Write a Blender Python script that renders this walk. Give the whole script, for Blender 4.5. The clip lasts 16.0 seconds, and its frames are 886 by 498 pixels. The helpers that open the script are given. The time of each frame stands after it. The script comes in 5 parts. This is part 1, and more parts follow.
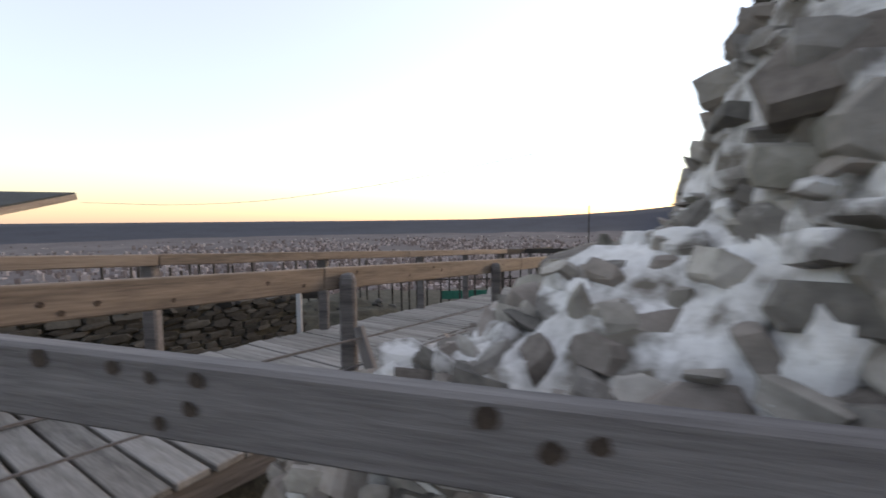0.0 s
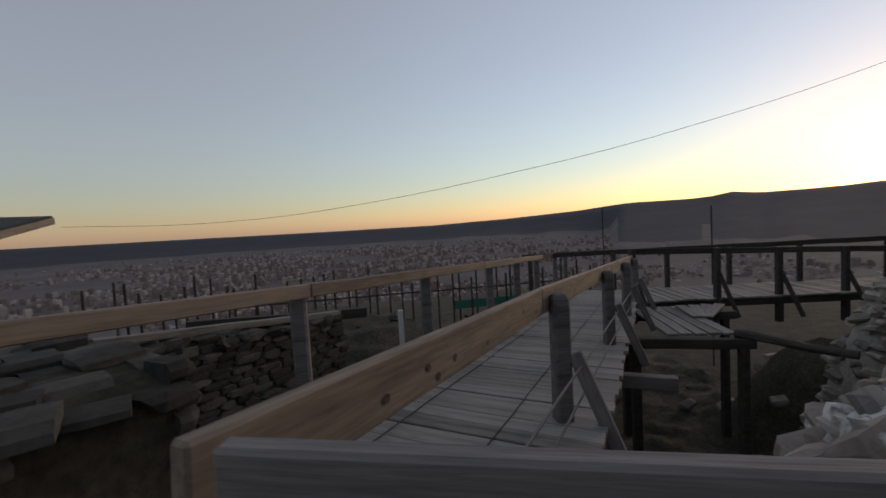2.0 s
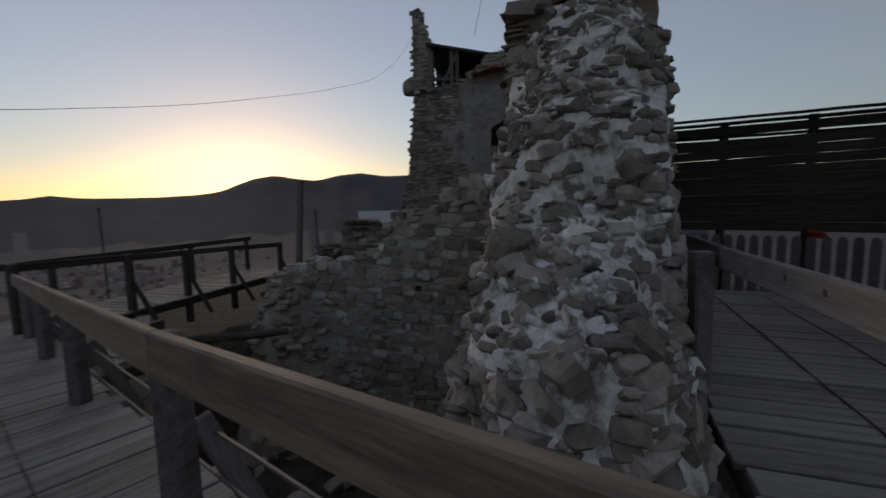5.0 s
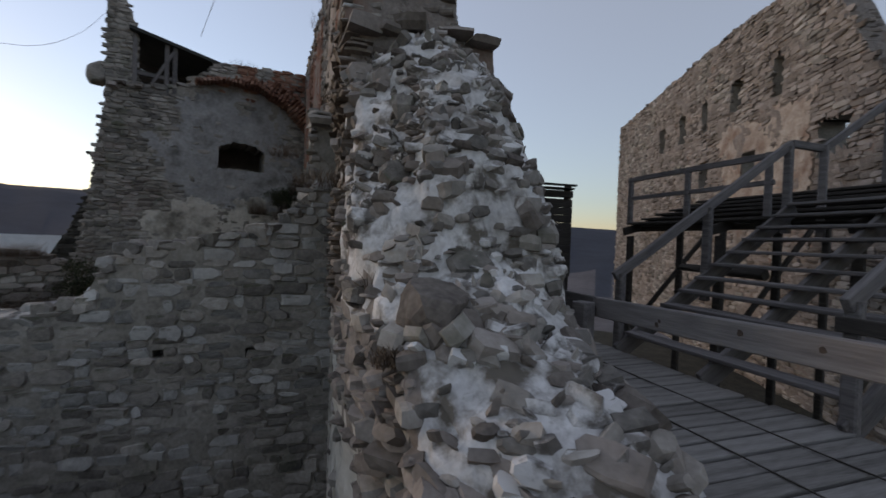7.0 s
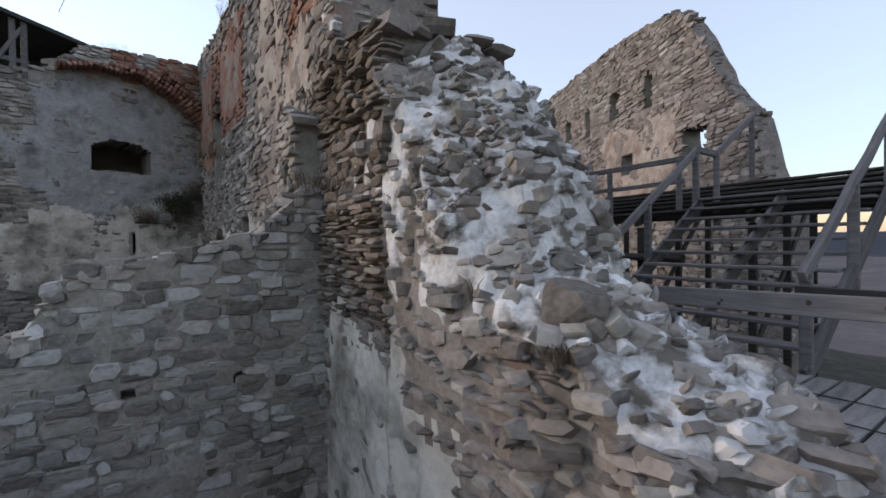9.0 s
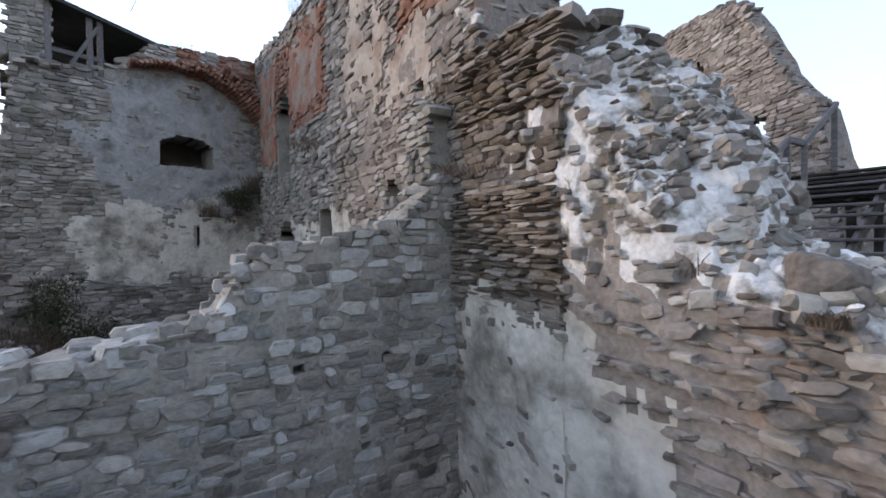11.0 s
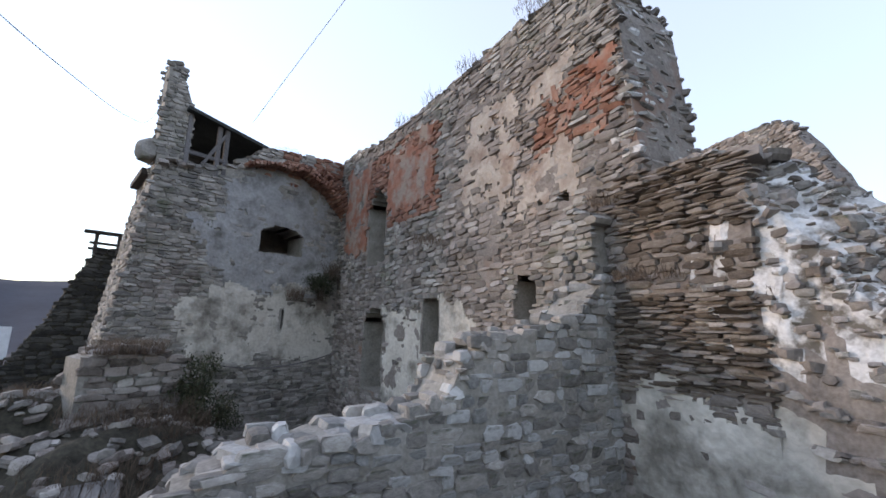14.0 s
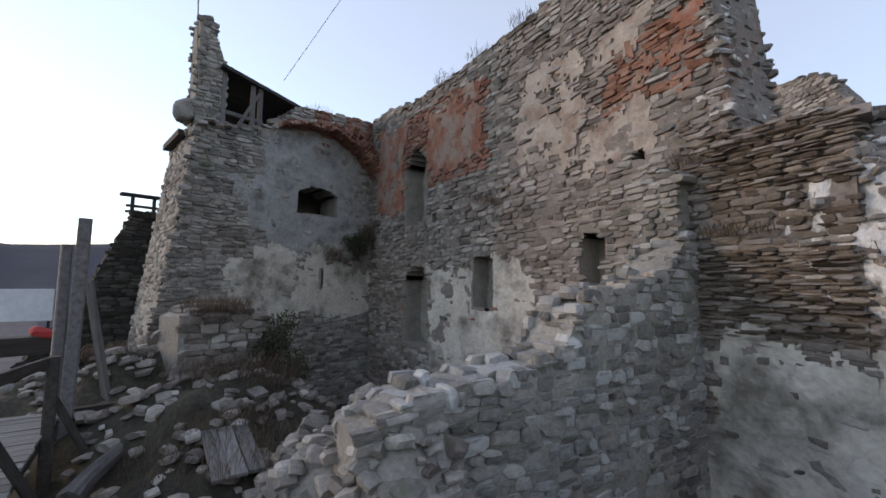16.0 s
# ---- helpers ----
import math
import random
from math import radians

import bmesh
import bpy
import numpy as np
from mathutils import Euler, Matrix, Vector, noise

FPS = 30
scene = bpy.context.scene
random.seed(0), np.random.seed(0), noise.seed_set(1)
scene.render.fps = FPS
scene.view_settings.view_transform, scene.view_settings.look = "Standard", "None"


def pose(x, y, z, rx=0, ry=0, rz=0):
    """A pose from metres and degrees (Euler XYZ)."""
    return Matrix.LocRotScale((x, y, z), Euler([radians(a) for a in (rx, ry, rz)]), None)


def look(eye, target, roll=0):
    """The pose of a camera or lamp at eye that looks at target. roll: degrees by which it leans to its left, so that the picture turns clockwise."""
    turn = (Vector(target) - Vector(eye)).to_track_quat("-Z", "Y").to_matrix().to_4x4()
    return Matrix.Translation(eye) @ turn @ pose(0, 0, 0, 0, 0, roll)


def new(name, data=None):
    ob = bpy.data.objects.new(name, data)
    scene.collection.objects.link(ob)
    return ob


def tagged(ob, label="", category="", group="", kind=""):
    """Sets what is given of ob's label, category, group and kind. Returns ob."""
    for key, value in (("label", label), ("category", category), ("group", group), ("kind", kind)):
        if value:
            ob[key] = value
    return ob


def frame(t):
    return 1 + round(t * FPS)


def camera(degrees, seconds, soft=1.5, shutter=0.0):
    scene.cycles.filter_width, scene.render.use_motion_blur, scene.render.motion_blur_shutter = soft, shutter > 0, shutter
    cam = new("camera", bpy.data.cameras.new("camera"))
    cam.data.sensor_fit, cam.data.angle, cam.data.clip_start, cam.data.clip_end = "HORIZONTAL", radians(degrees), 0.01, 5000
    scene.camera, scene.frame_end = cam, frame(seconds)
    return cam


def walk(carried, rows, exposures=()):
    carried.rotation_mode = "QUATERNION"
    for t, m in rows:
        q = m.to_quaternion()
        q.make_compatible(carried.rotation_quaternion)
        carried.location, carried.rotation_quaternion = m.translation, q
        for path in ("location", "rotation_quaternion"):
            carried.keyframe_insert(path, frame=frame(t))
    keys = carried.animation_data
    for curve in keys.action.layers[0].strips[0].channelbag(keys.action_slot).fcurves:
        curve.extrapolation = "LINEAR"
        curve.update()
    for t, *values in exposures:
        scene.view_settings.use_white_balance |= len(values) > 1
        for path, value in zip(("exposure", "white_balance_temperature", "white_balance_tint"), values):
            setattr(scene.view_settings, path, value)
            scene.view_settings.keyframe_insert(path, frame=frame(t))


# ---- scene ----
cam = camera(92.9, 16.0, soft=1.6, shutter=0.4)
PATH = [
    (0, (0.637, 0.937, 1.199), (0.642, 2.931, 1.055), -0.6),
    (0.5, (0.115, 1.082, 1.229), (-0.052, 3.069, 1.082), -2.0),
    (1, (-0.435, 1.170, 1.270), (-0.696, 3.144, 1.084), -1.7),
    (1.5, (-0.865, 1.269, 1.301), (-0.847, 3.265, 1.185), -2.4),
    (2, (-1.269, 1.450, 1.303), (-1.047, 3.434, 1.185), -3.2),
    (2.5, (-1.552, 1.615, 1.325), (-1.049, 3.540, 1.133), -1.5),
    (3, (-1.772, 1.866, 1.272), (-0.727, 3.552, 1.017), -0.3),
    (3.5, (-1.852, 2.079, 1.253), (-0.409, 3.437, 0.986), -0.3),
    (4, (-1.894, 2.375, 1.262), (-0.176, 3.340, 0.921), -0.0),
    (4.5, (-1.851, 2.655, 1.269), (0.025, 3.240, 0.901), 0.1),
    (5, (-1.735, 2.971, 1.269), (0.242, 3.189, 1.060), -1.4),
    (5.2, (-1.666, 3.085, 1.252), (0.319, 3.148, 1.013), 0.4),
    (7.3, (-0.549, 4.203, 1.309), (0.848, 3.201, 1.273), 1.4),
    (7.5, (-0.454, 4.323, 1.307), (0.904, 3.270, 1.255), 1.5),
    (8, (-0.257, 4.654, 1.308), (0.988, 3.467, 1.295), 1.6),
    (8.2, (-0.188, 4.777, 1.321), (1.036, 3.568, 1.284), 0.5),
    (10.3, (0.838, 5.934, 1.211), (1.948, 4.621, 1.201), 0.1),
    (10.5, (0.931, 6.087, 1.176), (2.052, 4.784, 1.163), 0.7),
    (11, (1.153, 6.399, 1.199), (2.353, 5.167, 1.163), -0.8),
    (11.5, (1.355, 6.696, 1.186), (2.554, 5.465, 1.134), 0.1),
    (12, (1.514, 7.088, 1.183), (2.695, 5.838, 1.166), 0.4),
    (12.5, (1.710, 7.369, 1.168), (2.895, 6.128, 1.286), 1.0),
    (13, (1.896, 7.708, 1.240), (3.118, 6.516, 1.452), 1.9),
    (13.5, (2.028, 8.045, 1.249), (3.266, 6.878, 1.497), 0.4),
    (14, (2.223, 8.402, 1.239), (3.448, 7.237, 1.558), 1.2),
    (14.5, (2.369, 8.733, 1.225), (3.607, 7.576, 1.521), 1.7),
    (15, (2.584, 9.047, 1.210), (3.841, 7.905, 1.481), 1.2),
    (15.5, (2.819, 9.323, 1.190), (4.086, 8.176, 1.386), 1.1),
    (16, (3.046, 9.600, 1.189), (4.279, 8.412, 1.342), 0.5),
]
EXPOSURES = [(t, e, k, 15) for t, e, k in ((0, 2.7, 7800), (0.6, 2.0, 7900), (1.5, 1.4, 7900), (3.0, 1.05, 7900), (5.0, 0.7, 7500), (6.5, 1.25, 7300), (7.6, 2.0, 7200), (9.0, 2.5, 7000), (10.5, 2.85, 6800), (11.5, 3.1, 6700), (12.5, 3.22, 6700), (13.5, 3.08, 6750), (14.5, 2.78, 6800), (16.0, 2.45, 7000))]
walk(cam, [(t, look(eye, target, roll)) for t, eye, target, roll in PATH], EXPOSURES)

# ---- light: the sun stands just behind the ridge ----
SUN_BEARING = radians(59)
world = bpy.data.worlds.new("world")
scene.world = world
world.use_nodes = True
wn, wl = world.node_tree.nodes, world.node_tree.links
sky = wn.new("ShaderNodeTexSky")
sky.sky_type, sky.sun_disc = "NISHITA", False
sky.sun_elevation, sky.sun_rotation = radians(1.6), SUN_BEARING
sky.altitude, sky.air_density, sky.dust_density, sky.ozone_density = 300, 1.0, 0.5, 3.0
tone = wn.new("ShaderNodeHueSaturation")
tone.inputs["Saturation"].default_value = 0.84
lift = wn.new("ShaderNodeMix")
lift.data_type, lift.blend_type = "RGBA", "MIX"
lift.inputs[0].default_value = 0.08
lift.inputs[7].default_value = (5.0, 5.2, 5.6, 1)
wl.new(sky.outputs[0], tone.inputs["Color"])
wl.new(tone.outputs[0], lift.inputs[6])
# the sky is brighter towards the sun, evenly over the whole dome
way = wn.new("ShaderNodeTexCoord")
toward = wn.new("ShaderNodeVectorMath")
toward.operation = "DOT_PRODUCT"
toward.inputs[1].default_value = (math.sin(SUN_BEARING), math.cos(SUN_BEARING), 0.06)
wl.new(way.outputs["Generated"], toward.inputs[0])
glow = wn.new("ShaderNodeMapRange")
glow.interpolation_type = "SMOOTHSTEP"
for k, value in enumerate((-1.0, 1.0, 0.88, 1.12)):
    glow.inputs[k + 1].default_value = value
wl.new(toward.outputs["Value"], glow.inputs[0])
side = wn.new("ShaderNodeVectorMath")
side.operation = "SCALE"
wl.new(lift.outputs[2], side.inputs[0])
wl.new(glow.outputs[0], side.inputs["Scale"])
wl.new(side.outputs[0], wn["Background"].inputs[0])
wn["Background"].inputs[1].default_value = 0.17

sun = new("sun", bpy.data.lights.new("sun", "SUN"))
sun.data.energy, sun.data.angle, sun.data.color = 0.22, radians(15), (1.0, 0.8, 0.6)
sun.matrix_world = look((math.sin(SUN_BEARING) * 50, math.cos(SUN_BEARING) * 50, 9), (0, 0, 0))


# ---- materials ----
def material(name, stops, scale=3.0, rough=0.85, bump=0.3, stretch=(1, 1, 1), fine=9.0, vary=0.0, patch=None, glow=None):
    """Noise through a colour ramp, a finer noise over it and for relief; vary: how much single pieces differ."""
    m = bpy.data.materials.new(name)
    m.use_nodes = True
    n, k = m.node_tree.nodes, m.node_tree.links
    bsdf = n["Principled BSDF"]
    co = n.new("ShaderNodeTexCoord")
    mp = n.new("ShaderNodeMapping")
    mp.inputs["Scale"].default_value = stretch
    k.new(co.outputs["Object"], mp.inputs["Vector"])
    big = n.new("ShaderNodeTexNoise")
    big.inputs["Scale"].default_value, big.inputs["Detail"].default_value = scale, 8
    big.inputs["Roughness"].default_value = 0.65
    k.new(mp.outputs[0], big.inputs["Vector"])
    small = n.new("ShaderNodeTexNoise")
    small.inputs["Scale"].default_value, small.inputs["Detail"].default_value = scale * fine, 6
    k.new(mp.outputs[0], small.inputs["Vector"])
    fac = n.new("ShaderNodeMath")
    fac.operation = "MULTIPLY_ADD"
    fac.inputs[1].default_value = 0.35
    k.new(small.outputs["Fac"], fac.inputs[0])
    half = n.new("ShaderNodeMath")
    half.operation = "MULTIPLY"
    half.inputs[1].default_value = 0.65
    k.new(big.outputs["Fac"], half.inputs[0])
    k.new(half.outputs[0], fac.inputs[2])
    value = fac.outputs[0]
    if vary:
        info, geo = n.new("ShaderNodeObjectInfo"), n.new("ShaderNodeNewGeometry")
        add = n.new("ShaderNodeMath")
        add.operation = "ADD"
        k.new(info.outputs["Random"], add.inputs[0])
        k.new(geo.outputs["Random Per Island"], add.inputs[1])
        fr = n.new("ShaderNodeMath")
        fr.operation = "FRACT"
        k.new(add.outputs[0], fr.inputs[0])
        sh = n.new("ShaderNodeMath")
        sh.operation = "MULTIPLY_ADD"
        sh.inputs[1].default_value, sh.inputs[2].default_value = vary, -vary / 2
        k.new(fr.outputs[0], sh.inputs[0])
        tot = n.new("ShaderNodeMath")
        tot.operation = "ADD"
        k.new(value, tot.inputs[0])
        k.new(sh.outputs[0], tot.inputs[1])
        value = tot.outputs[0]
    ramp = n.new("ShaderNodeValToRGB")
    el = ramp.color_ramp.elements
    while len(el) < len(stops):
        el.new(0.5)
    for e, (p, c) in zip(el, stops):
        e.position, e.color = p, (*c, 1)
    k.new(value, ramp.inputs[0])
    colour = ramp.outputs[0]
    if patch:
        pc, ps, lo, hi = patch
        pn = n.new("ShaderNodeTexNoise")
        pn.inputs["Scale"].default_value, pn.inputs["Detail"].default_value = ps, 7
        pn.inputs["Roughness"].default_value = 0.6
        k.new(co.outputs["Object"], pn.inputs["Vector"])
        pr = n.new("ShaderNodeMapRange")
        pr.inputs[1].default_value, pr.inputs[2].default_value = lo, hi
        k.new(pn.outputs["Fac"], pr.inputs[0])
        mix = n.new("ShaderNodeMix")
        mix.data_type = "RGBA"
        k.new(pr.outputs[0], mix.inputs[0])
        k.new(colour, mix.inputs[6])
        mix.inputs[7].default_value = (*pc, 1)
        colour = mix.outputs[2]
    k.new(colour, bsdf.inputs["Base Color"])
    bsdf.inputs["Roughness"].default_value = rough
    bsdf.inputs["Specular IOR Level"].default_value = 0.25
    if bump:
        b = n.new("ShaderNodeBump")
        b.inputs["Strength"].default_value, b.inputs["Distance"].default_value = bump, 0.03
        k.new(fac.outputs[0], b.inputs["Height"])
        k.new(b.outputs[0], bsdf.inputs["Normal"])
    if glow:
        bsdf.inputs["Emission Color"].default_value = (*glow[0], 1)
        bsdf.inputs["Emission Strength"].default_value = glow[1]
    return m


WOOD = material("weathered_wood", [(0.3, (0.060, 0.056, 0.056)), (0.5, (0.142, 0.131, 0.129)), (0.7, (0.213, 0.198, 0.195))], 2.2, 0.8, 0.35, (0.5, 6, 6), 6, 0.16)
RAIL_WOOD = material("planed_wood", [(0.3, (0.094, 0.076, 0.061)), (0.5, (0.216, 0.169, 0.133)), (0.7, (0.302, 0.245, 0.194))], 2.0, 0.7, 0.25, (0.5, 6, 6), 6, 0.12)
DARK_WOOD = material("dark_wood", [(0.3, (0.025, 0.021, 0.019)), (0.55, (0.059, 0.052, 0.046)), (0.75, (0.105, 0.095, 0.084))], 2.0, 0.85, 0.35, (0.5, 6, 6), 6, 0.15)
DECK_WOOD = material("deck_wood", [(0.3, (0.087, 0.081, 0.075)), (0.5, (0.191, 0.180, 0.168)), (0.72, (0.290, 0.278, 0.267))], 1.8, 0.8, 0.35, (0.6, 7, 7), 6, 0.2)
KNOT = material("wood_knot", [(0.3, (0.03, 0.022, 0.018)), (0.7, (0.09, 0.065, 0.05))], 20, 0.7, 0.2)
STONE_GREY = material("grey_stone", [(0.18, (0.079, 0.075, 0.069)), (0.42, (0.213, 0.196, 0.176)), (0.62, (0.332, 0.305, 0.273)), (0.85, (0.503, 0.474, 0.436))], 3.2, 0.9, 0.55, fine=7, vary=0.42, patch=((0.10, 0.105, 0.07), 1.3, 0.56, 0.72))
STONE_WARM = material("warm_stone", [(0.18, (0.070, 0.058, 0.051)), (0.42, (0.194, 0.169, 0.149)), (0.62, (0.289, 0.253, 0.227)), (0.85, (0.421, 0.389, 0.359))], 3.2, 0.9, 0.55, fine=7, vary=0.42, patch=((0.12, 0.10, 0.075), 1.1, 0.57, 0.74))
STONE_PALE = material("pale_grey_stone", [(0.18, (0.13, 0.127, 0.12)), (0.42, (0.29, 0.282, 0.268)), (0.62, (0.41, 0.4, 0.38)), (0.85, (0.56, 0.55, 0.53))], 3.2, 0.9, 0.5, fine=7, vary=0.4, patch=((0.12, 0.12, 0.09), 1.5, 0.58, 0.74))
STONE_BROWN = material("brown_slab_stone", [(0.18, (0.045, 0.035, 0.028)), (0.42, (0.125, 0.1, 0.08)), (0.62, (0.2, 0.165, 0.135)), (0.85, (0.34, 0.3, 0.26))], 3.4, 0.9, 0.6, fine=8, vary=0.45)
STONE_BRICK = material("red_brick_stone", [(0.2, (0.083, 0.039, 0.029)), (0.45, (0.221, 0.106, 0.072)), (0.65, (0.291, 0.164, 0.119)), (0.85, (0.350, 0.276, 0.221))], 3.5, 0.9, 0.5, fine=7, vary=0.35)
STONE_LIMED = material("lime_coated_stone", [(0.18, (0.09, 0.085, 0.08)), (0.42, (0.19, 0.175, 0.16)), (0.62, (0.27, 0.25, 0.23)), (0.85, (0.42, 0.4, 0.38))], 3.2, 0.92, 0.6, fine=7, vary=0.35, patch=((0.64, 0.63, 0.62), 2.8, 0.49, 0.56))
# grey stone with its stops set much darker, for buttress, outer walls and bank
STONE_DARK = material("dark_stone", [(0.2, (0.02, 0.019, 0.017)), (0.5, (0.05, 0.047, 0.042)), (0.8, (0.11, 0.105, 0.095))], 3.2, 0.92, 0.6, fine=7, vary=0.4)
MORTAR = material("old_mortar", [(0.25, (0.130, 0.119, 0.104)), (0.5, (0.270, 0.251, 0.220)), (0.75, (0.410, 0.382, 0.345))], 2.5, 0.95, 0.8, fine=8)
MORTAR_WARM = material("warm_mortar", [(0.25, (0.093, 0.075, 0.065)), (0.5, (0.220, 0.191, 0.169)), (0.75, (0.349, 0.315, 0.286))], 2.5, 0.95, 0.8, fine=8, patch=((0.22, 0.14, 0.105), 0.8, 0.58, 0.7))
LIME = material("white_lime_mortar", [(0.25, (0.22, 0.21, 0.195)), (0.43, (0.52, 0.505, 0.49)), (0.65, (0.78, 0.77, 0.76))], 2.6, 0.95, 1.0, fine=9, patch=((0.15, 0.132, 0.11), 3.4, 0.48, 0.6))
PLASTER = material("pale_plaster", [(0.25, (0.288, 0.263, 0.225)), (0.5, (0.525, 0.488, 0.425)), (0.75, (0.700, 0.663, 0.600))], 1.6, 0.95, 0.9, fine=7, patch=((0.17, 0.155, 0.13), 1.1, 0.5, 0.68))
PLASTER_GREY = material("grey_plaster", [(0.25, (0.179, 0.176, 0.173)), (0.5, (0.315, 0.310, 0.304)), (0.75, (0.441, 0.436, 0.430))], 1.6, 0.95, 0.9, fine=7, patch=((0.12, 0.115, 0.105), 1.0, 0.5, 0.68))
PLASTER_ROSE = material("rose_plaster", [(0.25, (0.25, 0.2, 0.16)), (0.5, (0.39, 0.335, 0.285)), (0.75, (0.53, 0.48, 0.425))], 1.9, 0.95, 0.9, fine=7, patch=((0.22, 0.15, 0.115), 1.3, 0.48, 0.66))
PLASTER_RED = material("red_plaster", [(0.25, (0.138, 0.055, 0.038)), (0.5, (0.277, 0.119, 0.076)), (0.75, (0.349, 0.199, 0.144))], 1.8, 0.95, 0.9, fine=7, patch=((0.30, 0.235, 0.19), 1.6, 0.44, 0.58))
SOIL = material("soil_and_dry_grass", [(0.3, (0.018, 0.016, 0.012)), (0.5, (0.045, 0.041, 0.030)), (0.72, (0.090, 0.081, 0.060))], 2.0, 0.95, 0.8, fine=8)
LEAF = material("dark_leaves", [(0.3, (0.022, 0.026, 0.014)), (0.55, (0.05, 0.058, 0.03)), (0.8, (0.10, 0.095, 0.055))], 6, 0.75, 0.0, vary=0.4)
TWIG = material("brown_twigs", [(0.3, (0.04, 0.03, 0.022)), (0.7, (0.11, 0.085, 0.065))], 8, 0.9, 0.2)
GRASS = material("dry_grass", [(0.3, (0.05, 0.036, 0.026)), (0.6, (0.12, 0.085, 0.06)), (0.8, (0.2, 0.15, 0.105))], 5, 0.9, 0.0, vary=0.3)
ROOF = material("dark_roofing", [(0.3, (0.021, 0.022, 0.021)), (0.6, (0.049, 0.052, 0.049)), (0.8, (0.077, 0.077, 0.070))], 3, 0.8, 0.3)
METAL = material("zinc_pipe", [(0.3, (0.35, 0.36, 0.38)), (0.7, (0.55, 0.56, 0.58))], 6, 0.5, 0.1)
WIRE = material("wire", [(0.3, (0.10, 0.09, 0.09)), (0.7, (0.16, 0.15, 0.15))], 6, 0.6, 0.0)
RED = material("red_cloth", [(0.3, (0.25, 0.02, 0.02)), (0.7, (0.45, 0.05, 0.05))], 6, 0.8, 0.1)
WHITE = material("white_sheet", [(0.3, (0.55, 0.57, 0.60)), (0.7, (0.78, 0.80, 0.83))], 3, 0.6, 0.1)
GREEN = material("green_net", [(0.3, (0.02, 0.12, 0.09)), (0.7, (0.04, 0.20, 0.14))], 6, 0.8, 0.1)
# plain, hills and town: a faint emission stands in for the distance haze
PLAIN = material("plain_haze_glow", [(0.3, (0.022, 0.022, 0.026)), (0.5, (0.045, 0.045, 0.050)), (0.7, (0.090, 0.086, 0.090))], 0.006, 0.95, 0.0, fine=12, glow=((0.30, 0.26, 0.30), 0.022))
HILLS = material("hills_haze_glow", [(0.3, (0.010, 0.012, 0.019)), (0.7, (0.026, 0.030, 0.043))], 0.004, 0.95, 0.0, fine=10, glow=((0.15, 0.17, 0.28), 0.008))
TOWN = material("town_haze_glow", [(0.2, (0.028, 0.027, 0.028)), (0.5, (0.059, 0.056, 0.056)), (0.8, (0.210, 0.196, 0.196))], 0.02, 0.9, 0.0, vary=0.9, glow=((0.30, 0.26, 0.30), 0.03))


# ---- building blocks ----
def link_mesh(name, verts, faces, mats, parent=None, label="", index=None, smooth=False):
    me = bpy.data.meshes.new(name)
    me.from_pydata([tuple(v) for v in verts], [], [tuple(f) for f in faces])
    for m in mats if isinstance(mats, (list, tuple)) else [mats]:
        me.materials.append(m)
    if index is not None:
        me.polygons.foreach_set("material_index", np.asarray(index, dtype=np.int32))
    if smooth:
        me.polygons.foreach_set("use_smooth", [True] * len(me.polygons))
    me.update()
    ob = new(name, me)
    if parent is not None:
        ob.parent = parent
    if label:
        tagged(ob, label)
    return ob


def part(name, bm, m, parent, label=""):
    me = bpy.data.meshes.new(name)
    bm.to_mesh(me)
    bm.free()
    me.materials.append(m)
    ob = new(name, me)
    ob.parent = parent
    if label:
        tagged(ob, label)
    return ob


def thing(name, label, category, group="", at=(0, 0, 0)):
    ob = tagged(new(name), label, category, group)
    ob.location = at
    bpy.context.view_layer.update()
    return ob


def axes(p, q, up=(0, 0, 1)):
    """The pose of a beam from p to q: local x along it, local z as near to up as can be."""
    p, q = Vector(p), Vector(q)
    x = (q - p).normalized()
    y = Vector(up).cross(x)
    y = y.normalized() if y.length > 1e-4 else Vector((0, 1, 0))
    z = x.cross(y)
    m = Matrix((x, y, z)).transposed().to_4x4()
    m.translation = (p + q) / 2
    return m


RND = random.Random(7)


def beam(name, p, q, wide, high, m, parent, label="", wobble=0.006, bev=0.008, up=(0, 0, 1)):
    """A sawn timber from p to q, slightly bowed, with worn edges."""
    length = (Vector(q) - Vector(p)).length
    bm = bmesh.new()
    n = max(1, int(length / 0.6))
    rings = []
    for i in range(n + 1):
        x = (i / n - 0.5) * length
        dy, dz = RND.uniform(-wobble, wobble), RND.uniform(-wobble, wobble)
        rings.append([bm.verts.new((x, dy + a * wide / 2, dz + b * high / 2)) for a, b in ((-1, -1), (1, -1), (1, 1), (-1, 1))])
    for a, b in zip(rings, rings[1:]):
        for j in range(4):
            bm.faces.new((a[j], b[j], b[(j + 1) % 4], a[(j + 1) % 4]))
    bm.faces.new(rings[0][::1])
    bm.faces.new(rings[-1][::-1])
    bmesh.ops.recalc_face_normals(bm, faces=bm.faces)
    if bev:
        long_edges = [e for e in bm.edges if len(e.link_faces) == 2 and e.calc_face_angle(0) > 0.8]
        bmesh.ops.bevel(bm, geom=long_edges, offset=bev, segments=1, affect="EDGES")
    ob = part(name, bm, m, parent, label)
    w = axes(p, q, up)
    ob.matrix_world = w
    if parent is not None:
        ob.matrix_parent_inverse = Matrix()
        ob.matrix_basis = parent.matrix_world.inverted() @ w
    return ob


